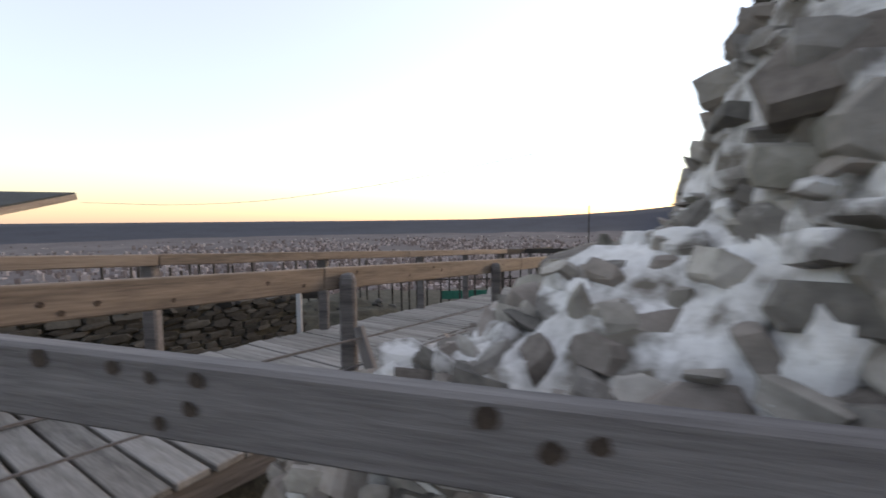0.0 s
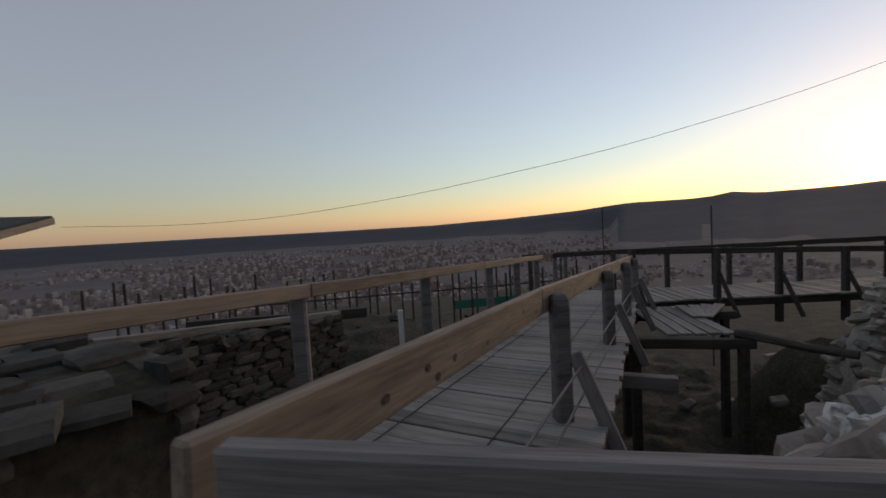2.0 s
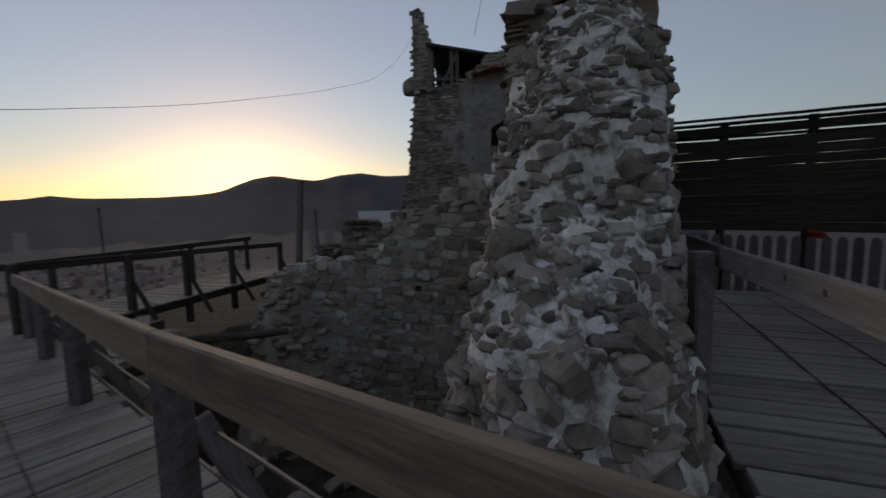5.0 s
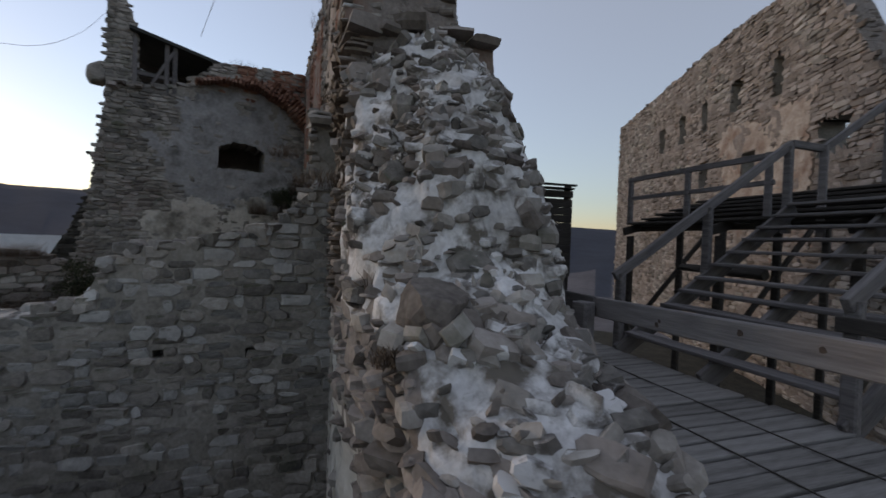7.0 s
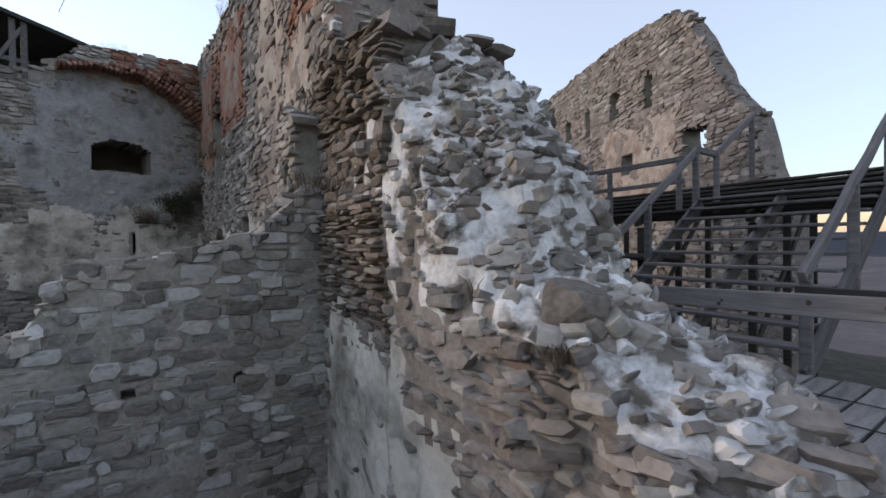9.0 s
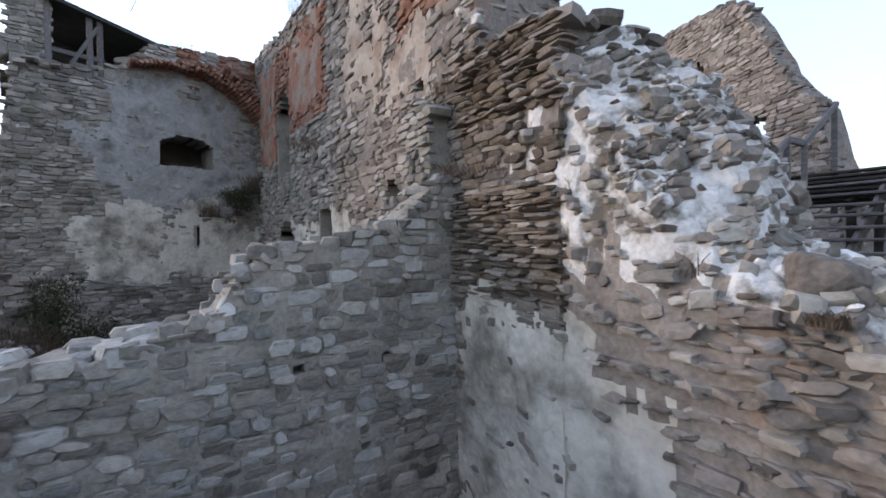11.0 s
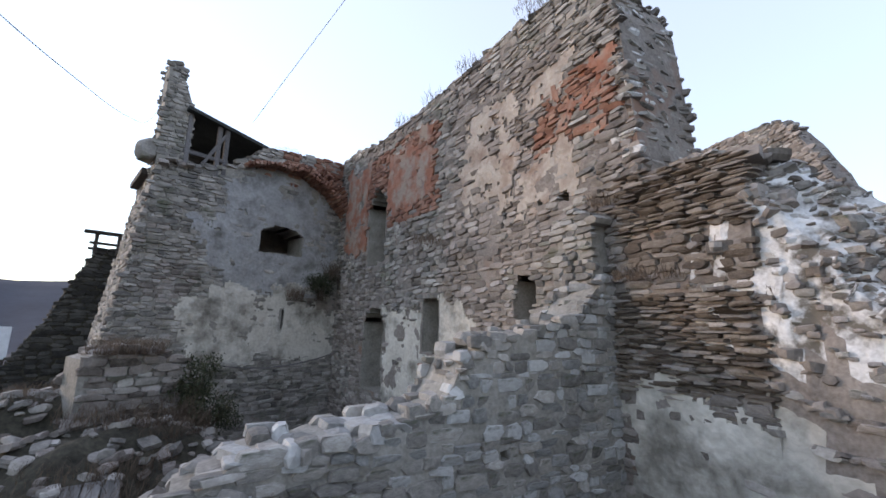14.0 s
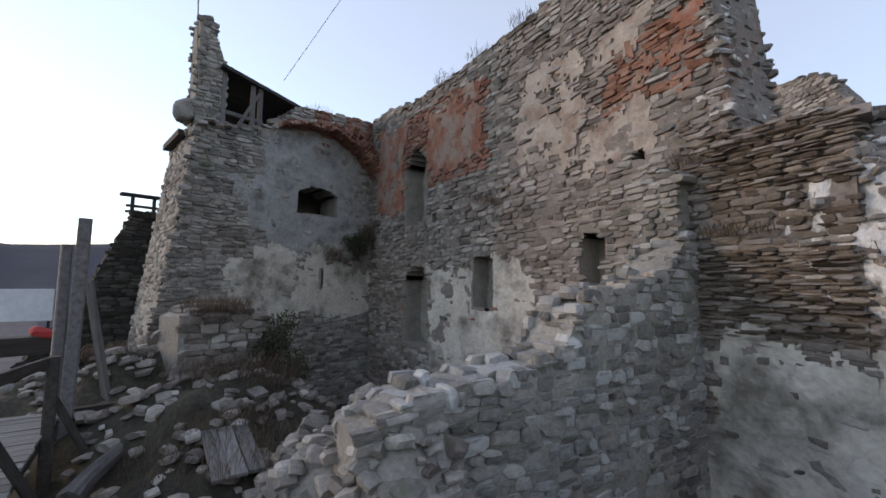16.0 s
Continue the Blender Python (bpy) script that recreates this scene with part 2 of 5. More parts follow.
def post(name, foot, height, size, m, parent, label="", round_top=False, lean=(0, 0)):
    """A squared post; its top is rounded off where asked."""
    bm = bmesh.new()
    r = size / 2
    zs = [0, height * 0.5, height - (r * 1.3 if round_top else 0.0)]
    scale = [1.06, 1.0, 1.0]
    if round_top:
        zs += [height - r * 0.6, height - r * 0.15, height]
        scale += [0.93, 0.7, 0.38]
    rings = []
    for z, k in zip(zs, scale):
        c = 0.72
        rings.append([bm.verts.new((r * k * a + lean[0] * z, r * k * b + lean[1] * z, z)) for a, b in ((-1, -c), (-c, -1), (c, -1), (1, -c), (1, c), (c, 1), (-c, 1), (-1, c))])
    for a, b in zip(rings, rings[1:]):
        for j in range(8):
            bm.faces.new((a[j], a[(j + 1) % 8], b[(j + 1) % 8], b[j]))
    bm.faces.new(rings[0][::-1])
    bm.faces.new(rings[-1])
    ob = part(name, bm, m, parent, label)
    w = Matrix.Translation(foot) @ Matrix.Rotation(RND.uniform(-0.1, 0.1), 4, "Z")
    ob.matrix_world = w
    if parent is not None:
        ob.matrix_basis = parent.matrix_world.inverted() @ w
    return ob


# irregular field stones: x along the course, y out of the wall, z up; one unit long, high and deep
def stone_shape(rng):
    k = rng.randint(6, 9)
    out = []
    for i in range(k):
        a = 2 * math.pi * (i + rng.uniform(-0.25, 0.25)) / k
        c, s_ = math.cos(a), math.sin(a)
        r = 0.5 / max(abs(c), abs(s_)) ** 0.9 * rng.uniform(0.88, 1.06)
        out.append((r * c, r * s_))
    verts, faces = [], []
    for y, sc in ((-0.5, 0.95), (0.22, 1.0), (0.5, 0.84)):
        tx, tz = rng.uniform(-0.34, 0.34), rng.uniform(-0.34, 0.34)
        for a, b in out:
            verts.append((a * sc, y + (a * tx + b * tz if y > 0 else 0), b * sc))
    verts.append((rng.uniform(-0.1, 0.1), 0.56 + rng.uniform(-0.05, 0.08), rng.uniform(-0.1, 0.1)))
    for r in range(2):
        for i in range(k):
            j = (i + 1) % k
            faces.append((r * k + i, r * k + k + i, r * k + k + j, r * k + j))
    for i in range(k):
        faces.append((2 * k + i, 3 * k, 2 * k + (i + 1) % k))
    faces.append(tuple(range(k)))
    return np.array(verts), faces


rng0 = random.Random(11)
STONES = [stone_shape(rng0) for _ in range(24)]
STONE_MESH = {}


def stone_mesh(i, m):
    key = (i, m.name)
    if key not in STONE_MESH:
        me = bpy.data.meshes.new("stone")
        v, f = STONES[i]
        me.from_pydata(v.tolist(), [], f)
        me.materials.append(m)
        me.update()
        STONE_MESH[key] = me
    return STONE_MESH[key]


def lay(stones, parent, near=None, limit=290):
    """stones: (centre, x axis, out axis, z axis, (length, depth, height), material). Those for which near() holds become
    objects of their own up to the limit, the rest one joined mesh."""
    rng = random.Random(len(stones))
    joined = {}
    count = 0
    for c, x, o, z, (l, d, h), m in stones:
        i = rng.randrange(len(STONES))
        if near and count < limit and near(c):
            w = Matrix((Vector(x) * l, Vector(o) * d, Vector(z) * h)).transposed().to_4x4()
            w.translation = c
            ob = new("stone", stone_mesh(i, m))
            ob.parent = parent
            ob.matrix_basis = w
            count += 1
        else:
            joined.setdefault(m.name, (m, []))[1].append((i, c, x, o, z, l, d, h))
    for m, items in joined.values():
        verts, faces, base = [], [], 0
        for i, c, x, o, z, l, d, h in items:
            v, f = STONES[i]
            verts.append(np.array(c) + v[:, :1] * (np.array(x) * l) + v[:, 1:2] * (np.array(o) * d) + v[:, 2:] * (np.array(z) * h))
            faces += [tuple(a + base for a in g) for g in f]
            base += len(v)
        tagged(link_mesh("stonework", np.concatenate(verts), faces, m, parent), kind="stuff")


def fbm(x, y, z=0.0, f=1.0):
    return noise.fractal(Vector((x * f, y * f, z * f)), 0.9, 2.0, 4)


def curve_of(points):
    xs, ys = [p[0] for p in points], [p[1] for p in points]
    return lambda s: float(np.interp(s, xs, ys))


def ruin_wall(name, a, b, thick, zlow, top, zone, mats, label="", sizes=(0.16, 0.42, 0.06, 0.15), holes=(), step=0.16, rough=0.03, cell=None, near=None, both=False, batter=0.0, seed=1, sheets=None, proud=(0.02, 0.06), slabs=()):
    """A rubble wall whose face runs from a to b in plan, with the wall's body behind it (to the right of a-b).
    top(s): its ragged upper edge; zone(s, z): which material lies there; slabs: (s0, s1, z0, z1, material), where thin flat slabs stick out; holes: (s0, s1, z0, z1, depth, rise of the arch)."""
    rng = random.Random(seed)
    A, B = Vector((*a, 0)), Vector((*b, 0))
    L = (B - A).length
    d = (B - A) / L
    out = Vector((-d.y, d.x, 0))

    def hole_at(s, z, grow=0.0):
        for s0, s1, z0, z1, dep, rise in holes:
            if s0 - grow < s < s1 + grow:
                u = (s - (s0 + s1) / 2) / ((s1 - s0) / 2)
                if z0 - grow < z < z1 - rise * u * u + grow:
                    return dep
        return 0

    def pt(s, z, o):
        return A + d * s + out * (o - batter * (z - zlow)) + Vector((0, 0, z))

    def sheet_on(inside, s, z):
        return inside(s, z) + 0.42 * fbm(s, z, seed, 0.9) + 0.22 * fbm(s, z, seed + 4, 3.2) + 0.1 * fbm(s, z, seed + 7, 9.0) > 0

    # body: a skin of cells, those of the holes pushed in
    ns = max(2, int(L / step))
    tops = [top(i / ns * L) + rng.uniform(-0.06, 0.06) for i in range(ns + 1)]
    zmax = max(tops)
    nz = max(2, int((zmax - zlow) / step))
    verts, faces, idx = [], [], []

    def vert(p):
        verts.append(p)
        return len(verts) - 1

    grid, back = {}, {}
    for i in range(ns + 1):
        s = i / ns * L
        for j in range(nz + 1):
            z = zlow + (tops[i] - zlow) * j / nz
            n = fbm(s, z, seed, 1.3) * rough
            grid[i, j] = vert(pt(s, z, n))
            back[i, j] = vert(pt(s, z, -thick + n))
    for i in range(ns):
        for j in range(nz):
            s = (i + 0.5) / ns * L
            z = zlow + (min(tops[i], tops[i + 1]) - zlow) * (j + 0.5) / nz
            q = (grid[i, j], grid[i, j + 1], grid[i + 1, j + 1], grid[i + 1, j])
            dep = hole_at(s, z)
            if dep:
                r = [vert(Vector(verts[k]) - out * dep) for k in q]
                if dep < thick:
                    faces.append(tuple(r)), idx.append(1)
                for k in range(4):
                    n2 = (k + 1) % 4
                    cs = s + (-(L / ns), 0, L / ns, 0)[k]
                    cz = z + (0, (zmax - zlow) / nz, 0, -(zmax - zlow) / nz)[k]
                    if not hole_at(cs, cz):
                        faces.append((q[k], q[n2], r[n2], r[k])), idx.append(1)
            else:
                faces.append(q), idx.append(0)
            if not dep or dep < thick:
                faces.append((back[i, j], back[i + 1, j], back[i + 1, j + 1], back[i, j + 1])), idx.append(0)
        faces.append((grid[i, nz], back[i, nz], back[i + 1, nz], grid[i + 1, nz])), idx.append(0)
    for i in (0, ns):
        for j in range(nz):
            q = (grid[i, j], back[i, j], back[i, j + 1], grid[i, j + 1])
            faces.append(q if i == 0 else q[::-1]), idx.append(0)
    wall = link_mesh(name, verts, faces, mats, None, "", idx)
    tagged(wall, label, kind="structure")

    stones = []
    l0, l1, h0, h1 = sizes
    sides = [(out, 0.0)] + ([(-out, -thick)] if both else [])
    for o_axis, off in sides:
        z = zlow
        while z < zmax + 0.1:
            h = rng.uniform(h0, h1)
            s = rng.uniform(-0.1, 0.05)
            while s < L:
                l = rng.uniform(l0, l1) * (0.7 + h / h1 * 0.5)
                sm, zm = s + l / 2, z + h / 2 + 0.09 * fbm(s, z, seed, 0.8) + rng.uniform(-0.02, 0.02)
                m = zone(sm, zm)
                if any(q[0] < sm < q[1] and q[2] + 0.12 * fbm(sm, 0, seed, 1.5) < zm < q[3] + 0.15 * fbm(sm, 3, seed, 1.5) for q in slabs):
                    m = None
                if any(sheet_on(q[2], sm, zm) for q in sheets or ()) and rng.random() > 0.05:
                    m = None
                if m is not None and 0 < sm < L and zm < top(sm) + 0.06 and not hole_at(sm, zm, 0.05) and rng.random() > 0.03:
                    dep = rng.uniform(0.08, 0.14)
                    pr = rng.uniform(*proud)
                    c = pt(sm, zm, off + (pr - dep / 2 if off == 0 else 0)) if off == 0 else pt(sm, zm, off) + o_axis * (pr - dep / 2)
                    t = rng.uniform(-0.07, 0.07)
                    xa = d * math.cos(t) + Vector((0, 0, math.sin(t)))
                    za = Vector((0, 0, math.cos(t))) - d * math.sin(t)
                    stones.append((c, xa, o_axis, za, (l * rng.uniform(0.94, 1.06), dep, h * rng.uniform(0.9, 1.14)), m))
                s += l
            z += h * 0.96
    for s0, s1, z0, z1, m in slabs:
        z = z0 - 0.1
        while z < z1 + 0.1:
            h = rng.uniform(0.03, 0.065)
            s = s0 + rng.uniform(-0.15, 0.05)
            while s < s1:
                l = rng.uniform(0.14, 0.46)
                sm, zm = s + l / 2, z + 0.05 * fbm(s, z, seed, 0.7)
                if z0 + 0.12 * fbm(sm, 0, seed, 1.5) < zm < min(top(sm), z1 + 0.15 * fbm(sm, 3, seed, 1.5)) and not hole_at(sm, zm, 0.04) and 0 < sm < L:
                    t = rng.uniform(-0.06, 0.06)
                    xa = d * math.cos(t) + Vector((0, 0, math.sin(t)))
                    dep = rng.uniform(0.14, 0.24)
                    stones.append((pt(sm, zm, rng.uniform(0.0, 0.09) + 0.05 * fbm(sm, zm, 5, 1.2) - dep / 2 + 0.03), xa, out, Vector((0, 0, math.cos(t))) - d * math.sin(t), (l, dep, h * 1.05), m if rng.random() < 0.8 else STONE_WARM))
                s += l * 0.98
            z += h * 0.97
    # blocks lying on the ragged crown and up its steep breaks
    s, ds = 0.0, 0.02
    run = 0.0
    want = 0.0
    while s < L:
        rise = top(min(L, s + ds)) - top(s)
        steep = abs(rise) > 1.2 * ds
        parts_n = max(1, int(abs(rise) / (h1 * 0.7))) if steep else 1
        run += math.hypot(ds, rise)
        if run >= want or parts_n > 1:
            for q in range(parts_n):
                l = rng.uniform(l0, l1) * (0.62 if steep else 1.1)
                zq = top(s) + rise * q / parts_n
                m = zone(s, zq - 0.1) or STONE_GREY
                inward = (0.48 * l if rise > 0 else -0.48 * l) if steep else 0.0
                for o in np.arange(-0.1, -thick, -0.24):
                    h = rng.uniform(h0, h1) * (0.95 if steep else 1.2)
                    t = rng.uniform(-0.5, 0.5)
                    xa = Vector((math.cos(t) * d.x - math.sin(t) * d.y, math.sin(t) * d.x + math.cos(t) * d.y, rng.uniform(-0.15, 0.15))).normalized()
                    oa = Vector((-xa.y, xa.x, 0)).normalized()
                    stones.append((pt(s + inward + rng.uniform(-0.05, 0.05), zq + rng.uniform(-0.05, 0.05), o), xa, oa, xa.cross(oa), (l, rng.uniform(0.2, 0.32), h), m))
            run = 0.0
            want = h1 * 0.75 if steep else l * 0.9
        s += ds
    lay(stones, wall, near)

    # plaster left on the face, with ragged edges
    for sname, m, inside, thickness in sheets or ():
        c = 0.06
        vs, fs, ids = [], [], {}

        def v(i, j, front):
            key = (i, j, front)
            if key not in ids:
                ss, zz = i * c, zlow + j * c
                o = thickness + 0.03 * fbm(ss, zz, 3, 0.9) + 0.02 * fbm(ss, zz, 6, 4.5) if front else -0.05
                ids[key] = len(vs)
                vs.append(pt(ss + 0.04 * fbm(ss, zz, 9, 3), zz + 0.04 * fbm(zz, ss, 5, 3), o))
            return ids[key]

        ok = lambda i, j: -1 <= i < L / c and zlow + (j + 1) * c < top(i * c) and sheet_on(inside, (i + 0.5) * c, zlow + (j + 0.5) * c) and not hole_at((i + 0.5) * c, zlow + (j + 0.5) * c, 0.02)
        cells = {(i, j) for i in range(-1, int(L / c) + 1) for j in range(int((zmax - zlow) / c)) if ok(i, j)}
        for i, j in cells:
            fs.append((v(i, j, 1), v(i, j + 1, 1), v(i + 1, j + 1, 1), v(i + 1, j, 1)))
            for (di, dj), (p, q) in (((-1, 0), ((i, j), (i, j + 1))), ((0, 1), ((i, j + 1), (i + 1, j + 1))), ((1, 0), ((i + 1, j + 1), (i + 1, j))), ((0, -1), ((i + 1, j), (i, j)))):
                if (i + di, j + dj) not in cells:
                    fs.append((v(*q, 1), v(*p, 1), v(*p, 0), v(*q, 0)))
        if fs:
            link_mesh(sname, vs, fs, m, wall, smooth=False)
    return wall


def box_zone(s0, s1, z0, z1, soft=0.5):
    """Above nought inside the rectangle, falling off outside it."""
    return lambda s, z: min(s - s0, s1 - s, z - z0, z1 - z, soft)


def heap(name, label, spots, m, count, size, mats, seed, grid_step=0.16, near=None, span=1.3, base=-3.4):
    """A mound of rubble: bumps (x, y, radius, height of the top) over the base, with stones strewn on it."""
    rng = random.Random(seed)
    x0, x1 = min(p[0] - p[2] * span for p in spots), max(p[0] + p[2] * span for p in spots)
    y0, y1 = min(p[1] - p[2] * span for p in spots), max(p[1] + p[2] * span for p in spots)

    def height(x, y):
        z = base
        for px, py, r, t in spots:
            k = math.hypot(x - px, y - py) / r
            z = max(z, t - (t - base) * max(0.0, k - 0.25) ** 1.6 / 1.0)
        return z + 0.16 * fbm(x, y, seed, 1.2) + 0.05 * fbm(x, y, seed, 5)

    nx, ny = int((x1 - x0) / grid_step) + 1, int((y1 - y0) / grid_step) + 1
    verts = [(x0 + i * grid_step, y0 + j * grid_step, height(x0 + i * grid_step, y0 + j * grid_step)) for i in range(nx + 1) for j in range(ny + 1)]
    faces = [(i * (ny + 1) + j, (i + 1) * (ny + 1) + j, (i + 1) * (ny + 1) + j + 1, i * (ny + 1) + j + 1) for i in range(nx) for j in range(ny)]
    ob = tagged(link_mesh(name, verts, faces, m, smooth=True), label, kind="structure")
    stones = []
    for _ in range(count):
        x, y = rng.uniform(x0, x1), rng.uniform(y0, y1)
        z = height(x, y)
        if z < base + 0.1:
            continue
        a, t = rng.uniform(0, 6.28), rng.uniform(-0.5, 0.5)
        e = Euler((t, rng.uniform(-0.4, 0.4), a)).to_matrix()
        k = size * rng.uniform(0.45, 1.4)
        stones.append(((x, y, z + k * 0.1), e.col[0], e.col[1], e.col[2], (k, k * rng.uniform(0.5, 0.8), k * rng.uniform(0.3, 0.55)), rng.choice(mats)))
    lay(stones, ob, near)
    return ob


def tuft(name, label, where, radius, height, blades, seed):
    """Dry grass or brush: a clump of many thin bent blades."""
    rng = random.Random(seed)
    verts, faces = [], []
    for _ in range(blades):
        a, r = rng.uniform(0, 6.28), radius * math.sqrt(rng.random())
        x, y = where[0] + r * math.cos(a), where[1] + r * math.sin(a)
        b, h = rng.uniform(0, 6.28), height * rng.uniform(0.4, 1.1)
        dx, dy, w = math.cos(b) * h * 0.5, math.sin(b) * h * 0.5, 0.004
        n = len(verts)
        z = where[2] - 0.06
        verts += [(x - w, y + w, z), (x + w, y - w, z), (x + dx * 0.4 + w, y + dy * 0.4, z + h * 0.65), (x + dx * 0.4 - w, y + dy * 0.4 - w, z + h * 0.65), (x + dx, y + dy, z + h)]
        faces += [(n, n + 1, n + 2, n + 3), (n + 3, n + 2, n + 4)]
    return tagged(link_mesh(name, verts, faces, GRASS), label, "dry grass", kind="stuff")


def bush(label, where, size, leaves, seed):
    """A scrubby bush: bent twigs from one root, and small leaves clustered about their ends."""
    rng = random.Random(seed)
    root = thing("bush", label, "bush", "", where)
    tv, tf, lv, lf = [], [], [], []
    for _ in range(34):
        a, lift_ = rng.uniform(0, 6.28), rng.uniform(0.25, 1.0)
        tip = Vector((math.cos(a) * size[0] * rng.uniform(0.3, 1.0), math.sin(a) * size[1] * rng.uniform(0.3, 1.0), size[2] * lift_))
        foot = Vector((rng.uniform(-0.3, 0.3) * size[0], rng.uniform(-0.3, 0.3) * size[1], -0.1))
        mid = foot.lerp(tip, 0.5) + Vector((rng.uniform(-0.1, 0.1), rng.uniform(-0.1, 0.1), 0.12))
        n = len(tv)
        for p, r in ((foot, 0.012), (mid, 0.008), (tip, 0.003)):
            tv += [p + Vector((r * math.cos(k * 2.094), r * math.sin(k * 2.094), 0)) for k in range(3)]
        for g in (0, 3):
            tf += [(n + g + k, n + g + (k + 1) % 3, n + g + 3 + (k + 1) % 3, n + g + 3 + k) for k in range(3)]
        for _ in range(leaves // 34):
            c = mid.lerp(tip, rng.random() ** 0.6) + Vector((rng.gauss(0, 0.09), rng.gauss(0, 0.09), rng.gauss(0, 0.09)))
            e = Euler((rng.uniform(0, 6.28), rng.uniform(0, 6.28), rng.uniform(0, 6.28))).to_matrix()
            l, w = rng.uniform(0.025, 0.05), rng.uniform(0.01, 0.02)
            n2 = len(lv)
            lv += [c - e.col[0] * l, c + e.col[1] * w, c + e.col[0] * l, c - e.col[1] * w + e.col[2] * 0.006]
            lf.append((n2, n2 + 1, n2 + 2, n2 + 3))
    tagged(link_mesh("brushwood", tv, tf, TWIG, root), kind="stuff")
    tagged(link_mesh("foliage", lv, lf, LEAF, root), kind="stuff")


# ---- ground, plain and hills ----
def build_land():
    ridge = curve_of([(-180, 0.6), (-60, 0.0), (-10, -0.15), (5, -0.1), (15, 0.25), (24, 0.75), (28, 1.15), (30.6, 1.38), (37, 1.35), (39, 1.5), (41, 1.85), (43.5, 1.55), (50, 1.6), (54.5, 1.95), (56.5, 2.3), (58.2, 3.1), (60, 3.75), (62.3, 4.15), (65, 3.75), (67.5, 3.5), (70, 4.1), (72.8, 4.45), (76, 4.0), (82, 4.1), (88, 3.7), (95, 4.2), (110, 4.0), (140, 2.5), (180, 0.6)])
    radii = [0.0, 6, 12, 18, 24, 32, 45, 70, 110, 180, 300, 480, 700, 1000, 1500, 2100, 2800, 3300, 3700, 4000, 4200, 4400]
    fall = curve_of([(0, -3.4), (24, -3.4), (32, -5), (70, -20), (180, -55), (480, -95), (800, -110), (2800, -110), (3300, -95), (4000, -40), (4400, -20)])
    step = 1.0
    n = int(360 / step)
    verts, faces, idx = [(4, 5, -3.4)], [], []
    for r in radii[1:]:
        for i in range(n):
            b = -180 + i * step
            z = fall(r)
            if r > 900:
                hill = ridge(b)
                crest = math.radians(hill) * 4000
                k = min(1.0, max(0.0, (r - 900) / 3100)) ** (1.5 if hill > 1.2 else 4.0)
                target = crest if r >= 4000 else z + (crest - z) * k
                z = max(z, target) if r < 4000 else crest - max(0, r - 4000) * 0.35
                z += (fbm(b * 0.25, r * 0.004, 2) * (6 + 10 * min(hill, 3)) * (0.9 if r < 3900 else 0.12)) if r > 1000 else 0
            elif r > 20:
                z += fbm(b * 0.1, r * 0.05, 4) * r * 0.012
            verts.append((4 + r * math.sin(radians(b)) if r < 900 else r * math.sin(radians(b)), 5 + r * math.cos(radians(b)) if r < 900 else r * math.cos(radians(b)), z))
    for i in range(n):
        faces.append((0, 1 + (i + 1) % n, 1 + i)), idx.append(0)
    for k in range(len(radii) - 2):
        for i in range(n):
            j = (i + 1) % n
            a = 1 + k * n
            faces.append((a + i, a + j, a + n + j, a + n + i))
            b = -180 + i * step
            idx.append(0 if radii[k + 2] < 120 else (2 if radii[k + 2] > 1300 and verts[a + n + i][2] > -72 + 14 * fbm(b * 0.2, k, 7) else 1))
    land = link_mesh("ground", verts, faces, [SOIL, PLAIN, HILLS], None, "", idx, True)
    tagged(land, "dark grassy castle hill above a wide plain and far ridges", kind="structure")


build_land()


def build_town():
    rng = random.Random(5)
    verts, faces = [], []
    for _ in range(12000):
        b = radians(rng.gauss(2, 30))
        r = 560 + 1900 * rng.random() ** 1.3
        dens = noise.noise(Vector((math.sin(b) * r * 0.004, math.cos(b) * r * 0.004, 3.0)))
        if dens < -0.12 or not -75 < math.degrees(b) < 62:
            continue
        x, y = math.sin(b) * r, math.cos(b) * r
        z = -112 + (max(0, 800 - r) * 0.02)
        w, d, h = rng.uniform(3, 10), rng.uniform(3, 10), rng.choice((4, 5, 6, 7, 9, 14)) * rng.uniform(0.8, 1.2)
        n = len(verts)
        a = rng.uniform(0, 1.6)
        c, s = math.cos(a), math.sin(a)
        for zz in (z - 8, z + h):
            for px, py in ((-w, -d), (w, -d), (w, d), (-w, d)):
                verts.append((x + (px * c - py * s) / 2, y + (px * s + py * c) / 2, zz))
        verts += [(x - w / 2 * c, y - w / 2 * s, z + h + 2), (x + w / 2 * c, y + w / 2 * s, z + h + 2)]
        faces += [(n, n + 1, n + 5, n + 4), (n + 1, n + 2, n + 6, n + 5), (n + 2, n + 3, n + 7, n + 6), (n + 3, n, n + 4, n + 7), (n + 4, n + 5, n + 9, n + 8), (n + 6, n + 7, n + 8, n + 9), (n + 5, n + 6, n + 9), (n + 7, n + 4, n + 8)]
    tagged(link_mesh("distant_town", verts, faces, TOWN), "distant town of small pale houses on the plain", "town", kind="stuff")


build_town()


# ---- the ruin: main wall, cross wall, tower, far wall ----
HIGH_A, HIGH_B = (3.17, 2.705), (7.71, 1.45)
stone_mix = random.Random(21)


def warm(s, z):
    return STONE_WARM if fbm(s, z, 8, 0.6) > -0.12 else STONE_GREY


